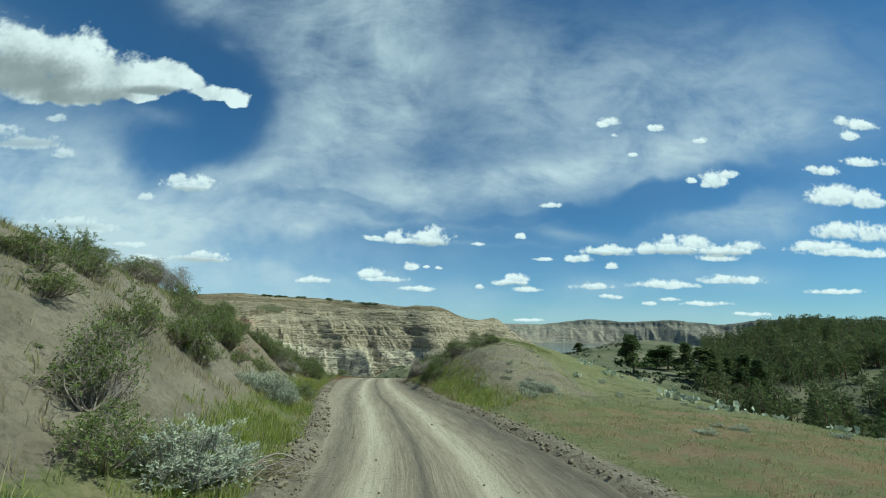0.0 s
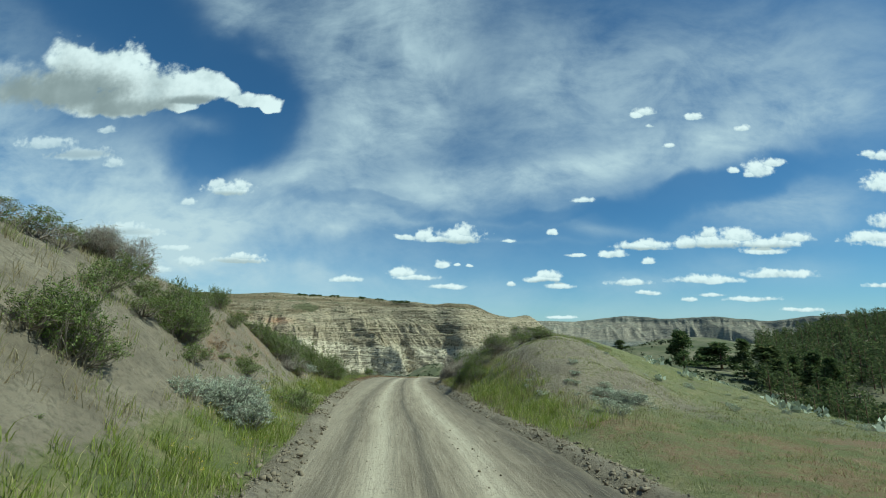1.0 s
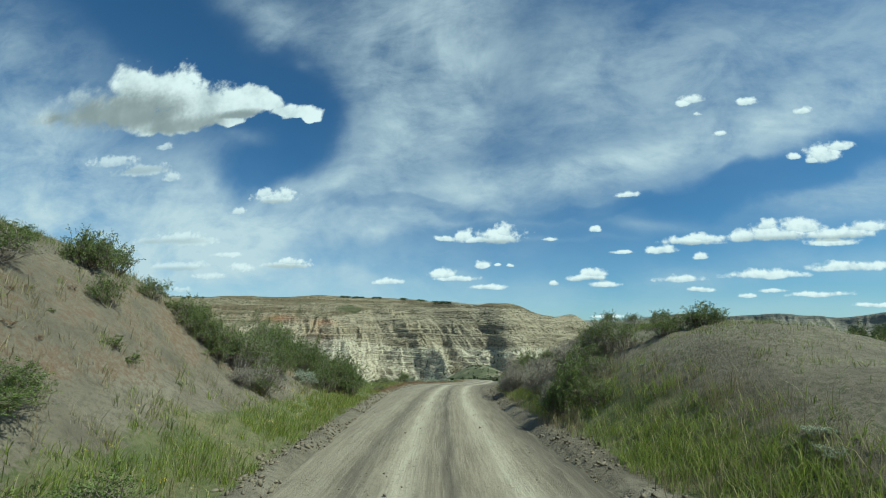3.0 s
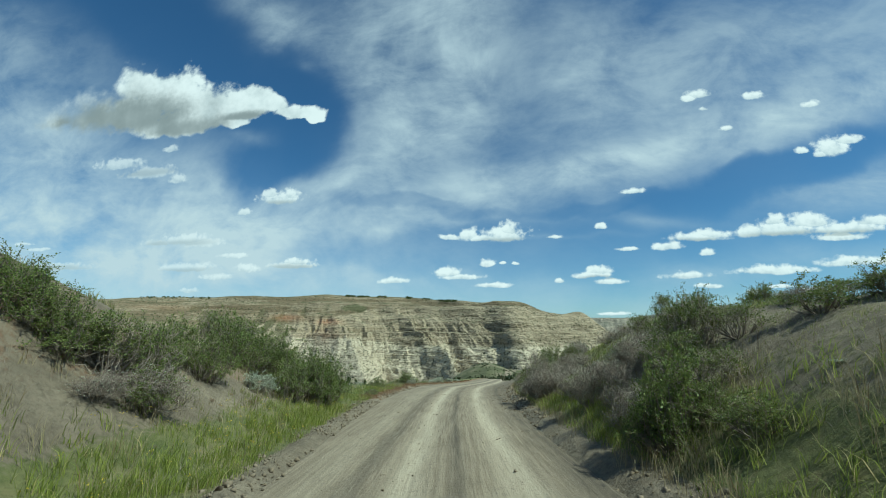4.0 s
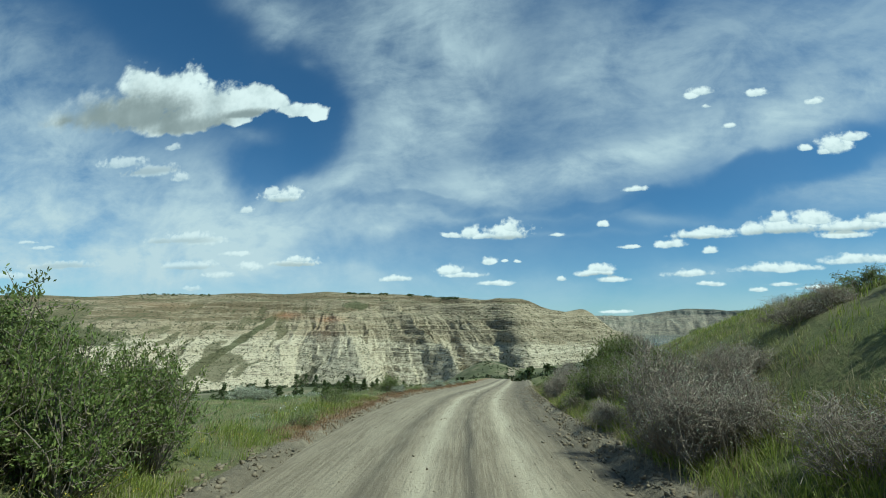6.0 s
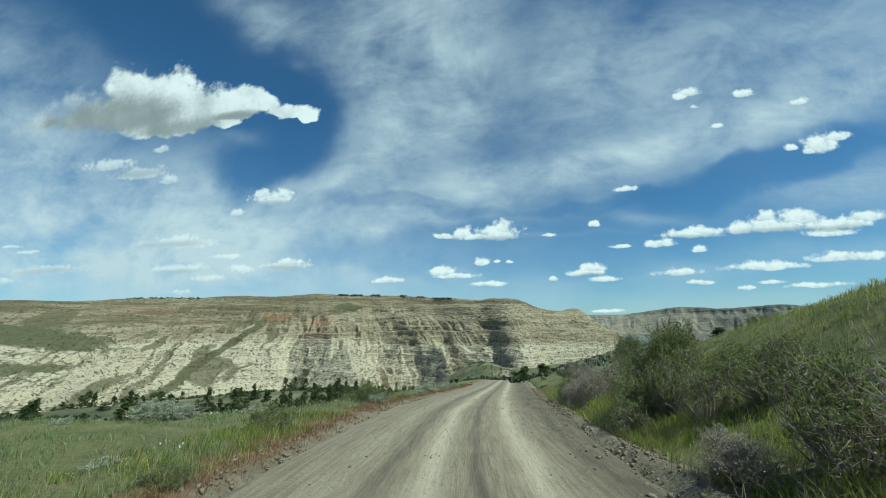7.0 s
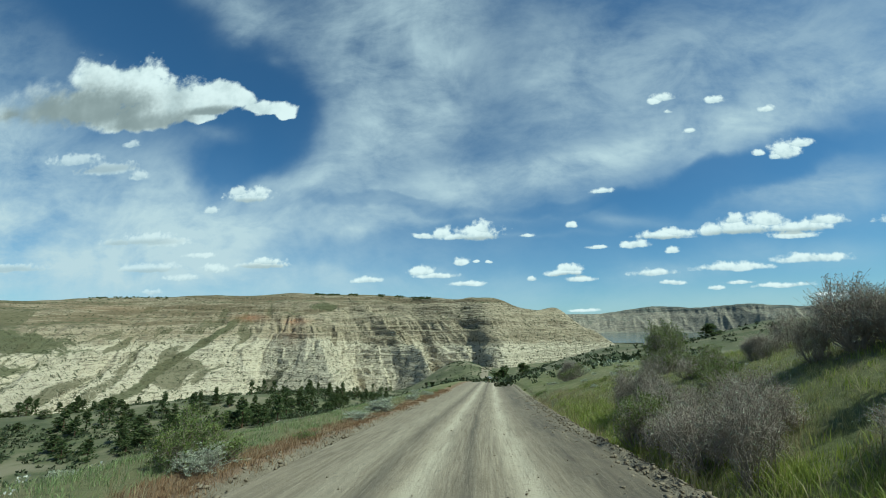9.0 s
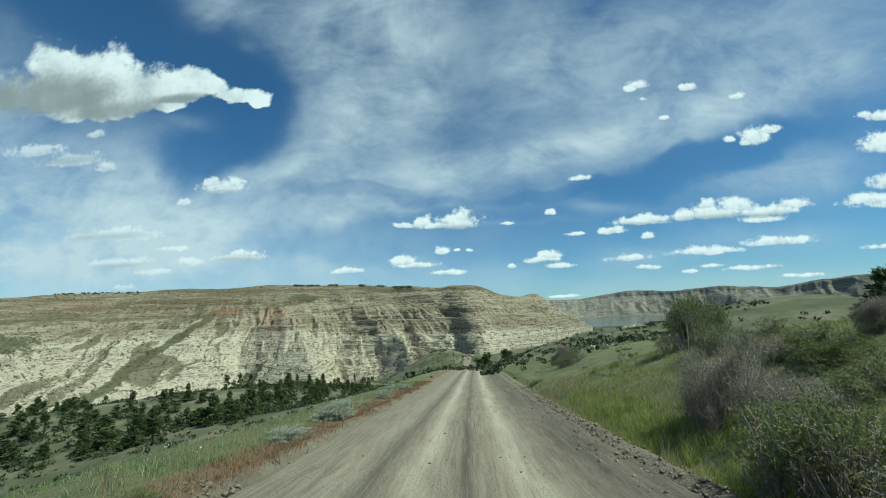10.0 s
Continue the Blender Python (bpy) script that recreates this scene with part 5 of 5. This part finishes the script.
def flowers(name, label, rng, x, y, high, size, material):
    """Small loose flower heads on the grass, joined."""
    per = 5
    base = np.repeat(np.stack([x, y, land(x, y) + rng.uniform(*high, len(x))], -1), per, 0) + rng.normal(size=(len(x) * per, 3)) * size * np.array([1, 1, 0.4])
    pile = Pile()
    pile.add(*leaf_quads(rng, base, unit(rng.normal(size=base.shape) + np.array([0, 0, 0.8])), rng.uniform(0.5, 1.0, len(base)) * size, size * 0.7))
    return tagged(pile.link(name, material), label, "flowers", kind="stuff")


flowers("white_flowers", "small white flower heads in the grass", rng, *scatter_spots(rng, 150, (40, 75), (1.5, 9), -1, patchy(0.5, 0.6, 1.5, 78)), (0.1, 0.2), 0.05, PETAL)
flowers("yellow_flowers", "tiny yellow flower heads along the ditch", rng, *scatter_spots(rng, 420, (10, 45), (0.5, 2.4), -1, patchy(0.45, 0.6, 1.2, 79)), (0.12, 0.25), 0.025, YELLOW_PETAL)


def brush_heap(at, seed):
    """A flattened heap of broken sticks, straw and one thick bent branch."""
    rng = np.random.default_rng(seed)
    heap = new("brush_heap")
    sticks, straw = Pile(), Pile()
    for pile, count, reach, thick, high in ((sticks, 46, 0.34, 0.008, 0.16), (straw, 170, 0.26, 0.003, 0.10)):
        for _ in range(count):
            turn = rng.normal(0.4, 0.9)
            way = np.array([math.cos(turn), math.sin(turn), rng.normal(0, 0.25)]) * rng.uniform(0.4, 1.0) * reach
            mid = np.array([*(rng.normal(size=2) * (0.3, 0.2)), rng.uniform(0.02, high)])
            bend = rng.normal(size=3) * 0.04
            pile.add(*tube(np.array([mid - way, mid + bend, mid + way]), np.array([1.0, 0.8, 0.35]) * thick * rng.uniform(0.6, 1.4), 4))
    sticks.link("sticks", DEAD_WOOD, heap)
    straw.link("straw", DRY_LEAF, heap, "matted straw")
    limb = Pile()
    q = np.linspace(0, 1, 7)[:, None]
    limb.add(*tube(np.array([-0.3, -0.1, 0.05]) + q * np.array([0.7, 0.2, 0.1]) + np.sin(q * np.pi) * np.array([0, 0.05, 0.16]), np.linspace(0.022, 0.008, 7), 6))
    limb.link("limb", DEAD_WOOD, heap, "pale bent branch")
    heap.matrix_basis = Matrix.Translation((at[0], at[1], float(land(np.array([at[0]]), np.array([at[1]]))[0])))
    return tagged(heap, "heap of broken grey sticks and straw at the road edge", "brush heap")


brush_heap((-2.51, 6.65), 46)


# ---- loose clods along the road edges ----
def clods(name, label, rng, x, y, size, material):
    """Broken lumps of clay, joined."""
    n = len(x)
    corner = np.array([(a, b, c) for a in (-1, 1) for b in (-1, 1) for c in (-1, 1)], float) * 0.5
    quad = np.array([(0, 1, 3, 2), (4, 6, 7, 5), (0, 4, 5, 1), (2, 3, 7, 6), (0, 2, 6, 4), (1, 5, 7, 3)])
    s = size[0] + (size[1] - size[0]) * rng.uniform(size=(n, 1, 1)) ** 4
    verts = corner[None] * rng.uniform(0.4, 1.5, (n, 1, 3)) + rng.normal(size=(n, 8, 3)) * 0.24
    a = rng.uniform(0, 6.28, (n, 1))
    vx, vy = verts[..., 0] * np.cos(a) - verts[..., 1] * np.sin(a), verts[..., 0] * np.sin(a) + verts[..., 1] * np.cos(a)
    verts = np.stack([vx, vy, verts[..., 2] * 0.8], -1) * s
    verts += np.stack([x, y, land(x, y)], -1)[:, None] + np.array([0, 0, 0.25]) * s
    faces = (np.arange(n)[:, None, None] * 8 + quad[None]).reshape(-1, 4)
    return tagged(link_mesh(name, verts.reshape(-1, 3), faces, material), label, "clods", kind="stuff")


rng = np.random.default_rng(44)
x, y = scatter_spots(rng, 6500, (0, 60), (-0.15, 0.75), -1, lambda x, y, w: step(0.3, 0.6, fbm(x / 0.8, y / 0.8, 2, 71)))
clods("left_clods", "dark broken clay clods along the road edge", rng, x, y, (0.01, 0.065), CLOD)
x, y = scatter_spots(rng, 7000, (0, 75), (-0.1, 0.75), 1, lambda x, y, w: step(0.3, 0.6, fbm(x / 0.8, y / 0.8, 2, 72)))
clods("right_clods", "crusted clay clods and stones along the ditch", rng, x, y, (0.01, 0.06), CLOD)
x, y = scatter_spots(rng, 6000, (36, 80), (-0.9, 0.6), 1, lambda x, y, w: step(0.25, 0.55, fbm(x / 0.9, y / 1.6, 2, 80)) * np.exp(-((w + 0.1) / 0.6) ** 2))
clods("windrow_clods", "loose dark soil graded up along the road", rng, x, y, (0.01, 0.06), CLOD)


def road_stones():
    rng = np.random.default_rng(45)
    y = rng.uniform(0, 70, 2400)
    off = rng.normal(size=2400) * 1.5
    keep = np.abs(off) < 2.2
    x, y = road_x(y[keep]) + off[keep], y[keep]
    ob = clods("road_stones", "small loose stones on the dirt road", rng, x, y, (0.006, 0.028), CLOD)
    ob.location.z = 0.02
    return ob


road_stones()


# ---- pines ----
def pine(name, label, seed, clumps, needles, slim, low, bushy=1.0):
    """A pine ten metres high: tapered trunk, limbs, crown of needle clumps with gaps."""
    rng = np.random.default_rng(seed)
    thing = new(name)
    trunk, crown = Pile(), Pile()
    q = np.linspace(0, 1, 7)[:, None]
    path = np.concatenate([np.cumsum(rng.normal(size=(7, 2)) * 0.06, 0) * q, q * 9.6], 1)
    trunk.add(*tube(path, np.linspace(0.2, 0.03, 7), 6))
    bases, ways = [], []
    for _ in range(clumps):
        h = low + (1 - low) * rng.uniform() ** 0.9
        girth = slim * (1.08 - h) ** 0.75 * rng.uniform(0.35, 1.1)
        turn = rng.uniform(0, 6.28)
        root = np.array([np.interp(h * 0.92, q[:, 0], path[:, 0]), np.interp(h * 0.92, q[:, 0], path[:, 1]), h * 9.0])
        end = root + np.array([math.cos(turn) * girth, math.sin(turn) * girth, 0.12 * girth + 0.3])
        trunk.add(*tube(np.array([root, (root + end) / 2 - (0, 0, 0.08), end]), np.array([0.045, 0.03, 0.012]), 3))
        size = rng.uniform(0.3, 0.62) * (0.8 + 0.3 * (1 - h))
        off = unit(rng.normal(size=(needles, 3))) * rng.uniform(0, 1, (needles, 1)) ** 0.5 * np.array([size, size, size * 0.85])
        bases.append(end + off)
        ways.append(unit(off + rng.normal(size=(needles, 3)) * 0.25 + np.array([0, 0, 0.25])))
    base, way = np.concatenate(bases), np.concatenate(ways)
    crown.add(*leaf_quads(rng, base, way, rng.uniform(0.45, 0.9, len(base)), rng.uniform(0.2, 0.36, len(base)) * bushy))
    trunk.link("trunk", TRUNK, thing)
    crown.link("crown", NEEDLE, thing)
    return tagged(thing, label, "tree", "pines")


def plant_trees(kinds, spots, rng, sink=0.25):
    used = set()
    for x, y, high, wide in spots:
        kind = kinds[int(rng.integers(len(kinds)))]
        z = float(land(np.array([x]), np.array([y]))[0]) - sink
        m = Matrix.Translation((x, y, z)) @ Matrix.Rotation(rng.uniform(0, 6.28), 4, "Z") @ Matrix.Diagonal((wide / 10, wide / 10, high / 10, 1))
        if kind.name in used:
            copy_thing(kind, m)
        else:
            kind.matrix_basis = m
            used.add(kind.name)


big_pines = [pine("ponderosa_pine", "dark green ponderosa pine past the field", n, 60, 30, 2.5, 0.15) for n in (81, 82, 83)]
small_pines = [pine("small_pine", "small dark pine on the valley slope", n, 26, 11, 2.3, 0.05, 1.8) for n in (84, 85)]
rng = np.random.default_rng(90)
FIELD_PINES = [
    (49.6, 112.8, 10.5, 16.4), (68.1, 131.2, 7.3, 11.5), (64.8, 115.9, 9.4, 12.4), (63.3, 105.6, 9.1, 12.2), (68.9, 140.8, 5.5, 8.2), (67.3, 103.1, 8.0, 8.0), (71.3, 102.2, 9.2, 9.9), (70.6, 97.9, 8.8, 8.5), (65.7, 134.0, 5.9, 8.9), (60.0, 188.6, 3.9, 7.9),
]
plant_trees(big_pines, FIELD_PINES, rng)


def hill_spots(rng, count, x_range, y_range, keep):
    x, y = rng.uniform(*x_range, count), rng.uniform(*y_range, count)
    good = rng.uniform(size=count) < keep(x, y)
    return [(a, b, rng.uniform(3.5, 8), rng.uniform(5, 8)) for a, b in zip(x[good], y[good])]


def wood_keep(x, y):
    az, r = np.degrees(np.arctan2(x, y)), np.hypot(x, y)
    start = np.interp(az, [22, 27, 33, 40, 50, 62], [170, 128, 95, 88, 82, 78])
    return (az > 30 + 2 * fbm(x / 15, y / 15, 2, 93)) * (az < 52) * (r > start) * (r < 235) * (0.15 + 0.85 * step(0.3, 0.5, fbm(x / 18, y / 18, 2, 91)))


wood = hill_spots(rng, 2400, (35, 250), (20, 240), wood_keep)[:290]
plant_trees(small_pines, wood, rng)


def pine_stand(name, label, rng, spots):
    """The rest of the wood, too close together to tell apart: thin trunks and pointed crowns, joined."""
    trunks, crowns = Pile(), Pile()
    for x, y, high, wide in spots:
        foot = np.array([x, y, float(land(np.array([x]), np.array([y]))[0]) - 0.2])
        trunks.add(*tube(np.array([foot, foot + (0, 0, high)]), np.array([0.16, 0.02]), 3))
        n = 120
        h = rng.uniform(0.04, 1, n) ** 0.9
        turn, reach = rng.uniform(0, 6.28, n), wide * 0.3 * (1.06 - h) ** 0.8 * rng.uniform(0.2, 1.15, n)
        base = foot + np.stack([np.cos(turn) * reach, np.sin(turn) * reach, h * high * 0.97], -1)
        way = unit(np.stack([np.cos(turn), np.sin(turn), 0.4 + 0 * turn], -1) + rng.normal(size=(n, 3)) * 0.6)
        crowns.add(*leaf_quads(rng, base, way, rng.uniform(0.45, 0.95, n), rng.uniform(0.16, 0.34, n)))
    stand = tagged(crowns.link(name, NEEDLE), label, "trees", kind="stuff")
    trunks.link("trunks", TRUNK, stand)
    return stand


pine_stand("pine_wood", "dense green pine wood on the hillside", rng, hill_spots(rng, 6800, (45, 190), (50, 215), wood_keep)[:900])


def valley_spots(rng, count):
    """Conifers in a broken belt along the foot of the slope, farther off as it runs north."""
    az = rng.uniform(-56, -14, count)
    belt = np.interp(az, [-56, -48, -40, -30, -22, -14], [200, 185, 160, 165, 235, 320])
    r = belt * (1 + 0.09 * rng.normal(size=count)) + rng.uniform(0, 1, count) ** 3 * 120
    x, y = -7 + r * np.sin(np.radians(az)), 48 + r * np.cos(np.radians(az))
    good = rng.uniform(size=count) < 0.15 + 0.85 * step(0.4, 0.56, fbm(x / 18, y / 18, 2, 92))
    return [(float(p), float(q), float(rng.uniform(5, 10.5)), float(rng.uniform(8, 13))) for p, q in zip(x[good], y[good])]


valley_pines = [pine("valley_pine", "dark conifer on the valley floor", n, 30, 15, 2.1, 0.02, 1.8) for n in (86, 87)]
plant_trees(valley_pines, valley_spots(rng, 420)[:240], rng)
far_pines = [pine("roadside_pine", "dark pine below the bluff", n, 40, 18, 1.9, 0.02, 1.5) for n in (88, 89)]
plant_trees(far_pines, [(-12 + 34 * rng.uniform() ** 1.3, 385 + rng.uniform(-18, 25), rng.uniform(7, 13), rng.uniform(11, 16)) for n in range(9)], rng)


# ---- scrub on far slopes ----
def scrub(name, label, rng, places, size, material, spread=1.0):
    """Rough clumps of a few crossing leaves, joined."""
    n, per = len(places), 14
    base = np.repeat(places, per, 0)
    s = np.repeat(rng.uniform(*size, n), per)[:, None]
    base = base + rng.normal(size=base.shape) * s * np.array([0.35, 0.35, 0.15]) * spread + np.array([0, 0, 0.1]) * s
    way = unit(rng.normal(size=base.shape) * np.array([0.7, 0.7, 0.35]) + np.array([0, 0, 0.7]))
    pile = Pile()
    pile.add(*leaf_quads(rng, base, way, s[:, 0] * 0.55, s[:, 0] * 0.4))
    return tagged(pile.link(name, material), label, "scrub", kind="stuff")


def bluff_places(rng, count, az_range, q_range, keep=None):
    az, q = rng.uniform(*az_range, count), rng.uniform(*q_range, count)
    if keep is not None:
        good = rng.uniform(size=count) < keep(az, q)
        az, q = az[good], q[good]
    r, z, _ = near_bluff(az, q)
    a = np.radians(az)
    return np.stack([r * np.sin(a), 30 + r * np.cos(a), z], -1)


rng = np.random.default_rng(95)
scrub("bluff_scrub", "dark low shrubs dotting the bluff", rng, bluff_places(rng, 7500, (-62, 12), (-0.35, 0.5), lambda az, q: step(0.42, 0.62, fbm(az / 2.2, q * 9, 3, 96)) * np.clip(1 - q, 0, 1)), (0.9, 2.4), SCRUB)
scrub("bluff_scrub", "scattered shrubs along the bluff ledges", rng, bluff_places(rng, 1500, (-62, 10), (0.55, 0.8), lambda az, q: step(0.5, 0.62, fbm(az / 2, q * 12, 3, 97))), (0.9, 2.2), SCRUB)
scrub("bluff_top_pines", "far row of dark pines on the bluff top", rng, bluff_places(rng, 420, (-24, -8), (0.8, 0.86), lambda az, q: step(0.45, 0.6, fbm(az / 1.2, q * 0, 2, 98))), (3.0, 5.5), NEEDLE, 0.45)
scrub("bluff_top_pines", "far row of dark pines on the plateau rim", rng, bluff_places(rng, 60, (-47, -40), (0.8, 0.86)), (2.5, 4.5), NEEDLE, 0.45)


def slope_places(rng, count, x_range, y_range, keep):
    x, y = rng.uniform(*x_range, count), rng.uniform(*y_range, count)
    good = rng.uniform(size=count) < keep(x, y)
    x, y = x[good], y[good]
    return np.stack([x, y, land(x, y)], -1)


scrub("valley_scrub", "low sage and juniper on the valley slope", rng, slope_places(rng, 15000, (-260, -18), (60, 420), lambda x, y: step(0.4, 0.6, fbm(x / 25, y / 25, 3, 99)) * step(120, 150, np.hypot(x + 7, y - 48))), (0.6, 2.2), SCRUB)
scrub("roadside_scrub", "low brush on the slopes ahead", rng, slope_places(rng, 6500, (-110, 80), (95, 540), lambda x, y: step(0.4, 0.6, fbm(x / 14, y / 14, 3, 100))), (0.5, 1.6), SCRUB)
scrub("field_sage", "small silvery sage clumps in the field", rng, slope_places(rng, 520, (4, 60), (18, 110), lambda x, y: step(0.45, 0.6, fbm(x / 8, y / 8, 3, 101))), (0.3, 0.8), SAGE_LEAF)


# ---- the car ahead ----
def box(bm, size, at, bevel=0.03):
    made = bmesh.ops.create_cube(bm, size=1.0, matrix=Matrix.Translation(at) @ Matrix.Diagonal((*size, 1)))
    edges = list({e for v in made["verts"] for e in v.link_edges})
    bmesh.ops.bevel(bm, geom=edges, offset=bevel, segments=2, affect="EDGES")


def part(name, bm, material, parent, label=""):
    mesh = bpy.data.meshes.new(name)
    bm.to_mesh(mesh)
    bm.free()
    mesh.materials.append(material)
    ob = new(name, mesh)
    ob.parent = parent
    if label:
        tagged(ob, label)
    return ob


def parked_car(at, turn):
    car = new("car")
    bm = bmesh.new()
    outline = [(-2.2, 0.35), (-2.25, 0.85), (-2.1, 1.0), (-1.85, 1.72), (0.35, 1.75), (1.0, 1.08), (2.1, 0.95), (2.25, 0.75), (2.2, 0.35)]
    rows = [[bm.verts.new((side * (0.92 if z < 1.05 else 0.74), y, z)) for y, z in outline] for side in (-1, 1)]
    bm.faces.new(rows[0])
    bm.faces.new(rows[1][::-1])
    for n in range(len(outline)):
        k = (n + 1) % len(outline)
        bm.faces.new((rows[0][n], rows[1][n], rows[1][k], rows[0][k]))
    bmesh.ops.recalc_face_normals(bm, faces=bm.faces)
    bmesh.ops.bevel(bm, geom=list(bm.edges), offset=0.05, segments=2, affect="EDGES")
    part("body", bm, WHITE_PAINT, car)
    for name, size, spot, tilt in (("rear_window", (1.3, 0.03, 0.5), (0, -1.99, 1.38), 19), ("windscreen", (1.3, 0.03, 0.74), (0, 0.71, 1.42), -44)):
        bm = bmesh.new()
        box(bm, size, (0, 0, 0), 0.01)
        bm.transform(Matrix.Translation(spot) @ Matrix.Rotation(radians(-tilt), 4, "X"))
        part(name, bm, DARK_GLASS, car, "dark window glass")
    for side in (-1, 1):
        bm = bmesh.new()
        box(bm, (0.03, 1.7, 0.42), (side * 0.79, -0.72, 1.38), 0.01)
        part("side_window", bm, DARK_GLASS, car, "dark window glass")
        bm = bmesh.new()
        box(bm, (0.2, 0.05, 0.3), (side * 0.78, -2.24, 0.86), 0.02)
        part("tail_light", bm, RED_LENS, car, "red tail light")
        for y in (-1.4, 1.4):
            bm = bmesh.new()
            bmesh.ops.create_cone(bm, cap_ends=True, segments=20, radius1=0.36, radius2=0.36, depth=0.24, matrix=Matrix.Translation((side * 0.82, y, 0.36)) @ Matrix.Rotation(radians(90), 4, "Y"))
            tyre = part("wheel", bm, TYRE, car, "black rubber wheel")
            bm = bmesh.new()
            bmesh.ops.create_cone(bm, cap_ends=True, segments=16, radius1=0.22, radius2=0.2, depth=0.27, matrix=Matrix.Translation((side * 0.83, y, 0.36)) @ Matrix.Rotation(radians(90), 4, "Y"))
            part("rim", bm, CHROME, tyre)
    bm = bmesh.new()
    box(bm, (1.7, 0.12, 0.2), (0, -2.24, 0.5), 0.03)
    part("bumper", bm, TYRE, car, "dark bumper")
    car.matrix_basis = Matrix.Translation(at) @ Matrix.Rotation(radians(turn), 4, "Z") @ Matrix.Rotation(radians(-6.8), 4, "X")
    return tagged(car, "white car on the dirt road ahead", "car")


parked_car((-10.3, 215, float(road_z(np.array([215.0]))[0]) + 0.03), 1.5)
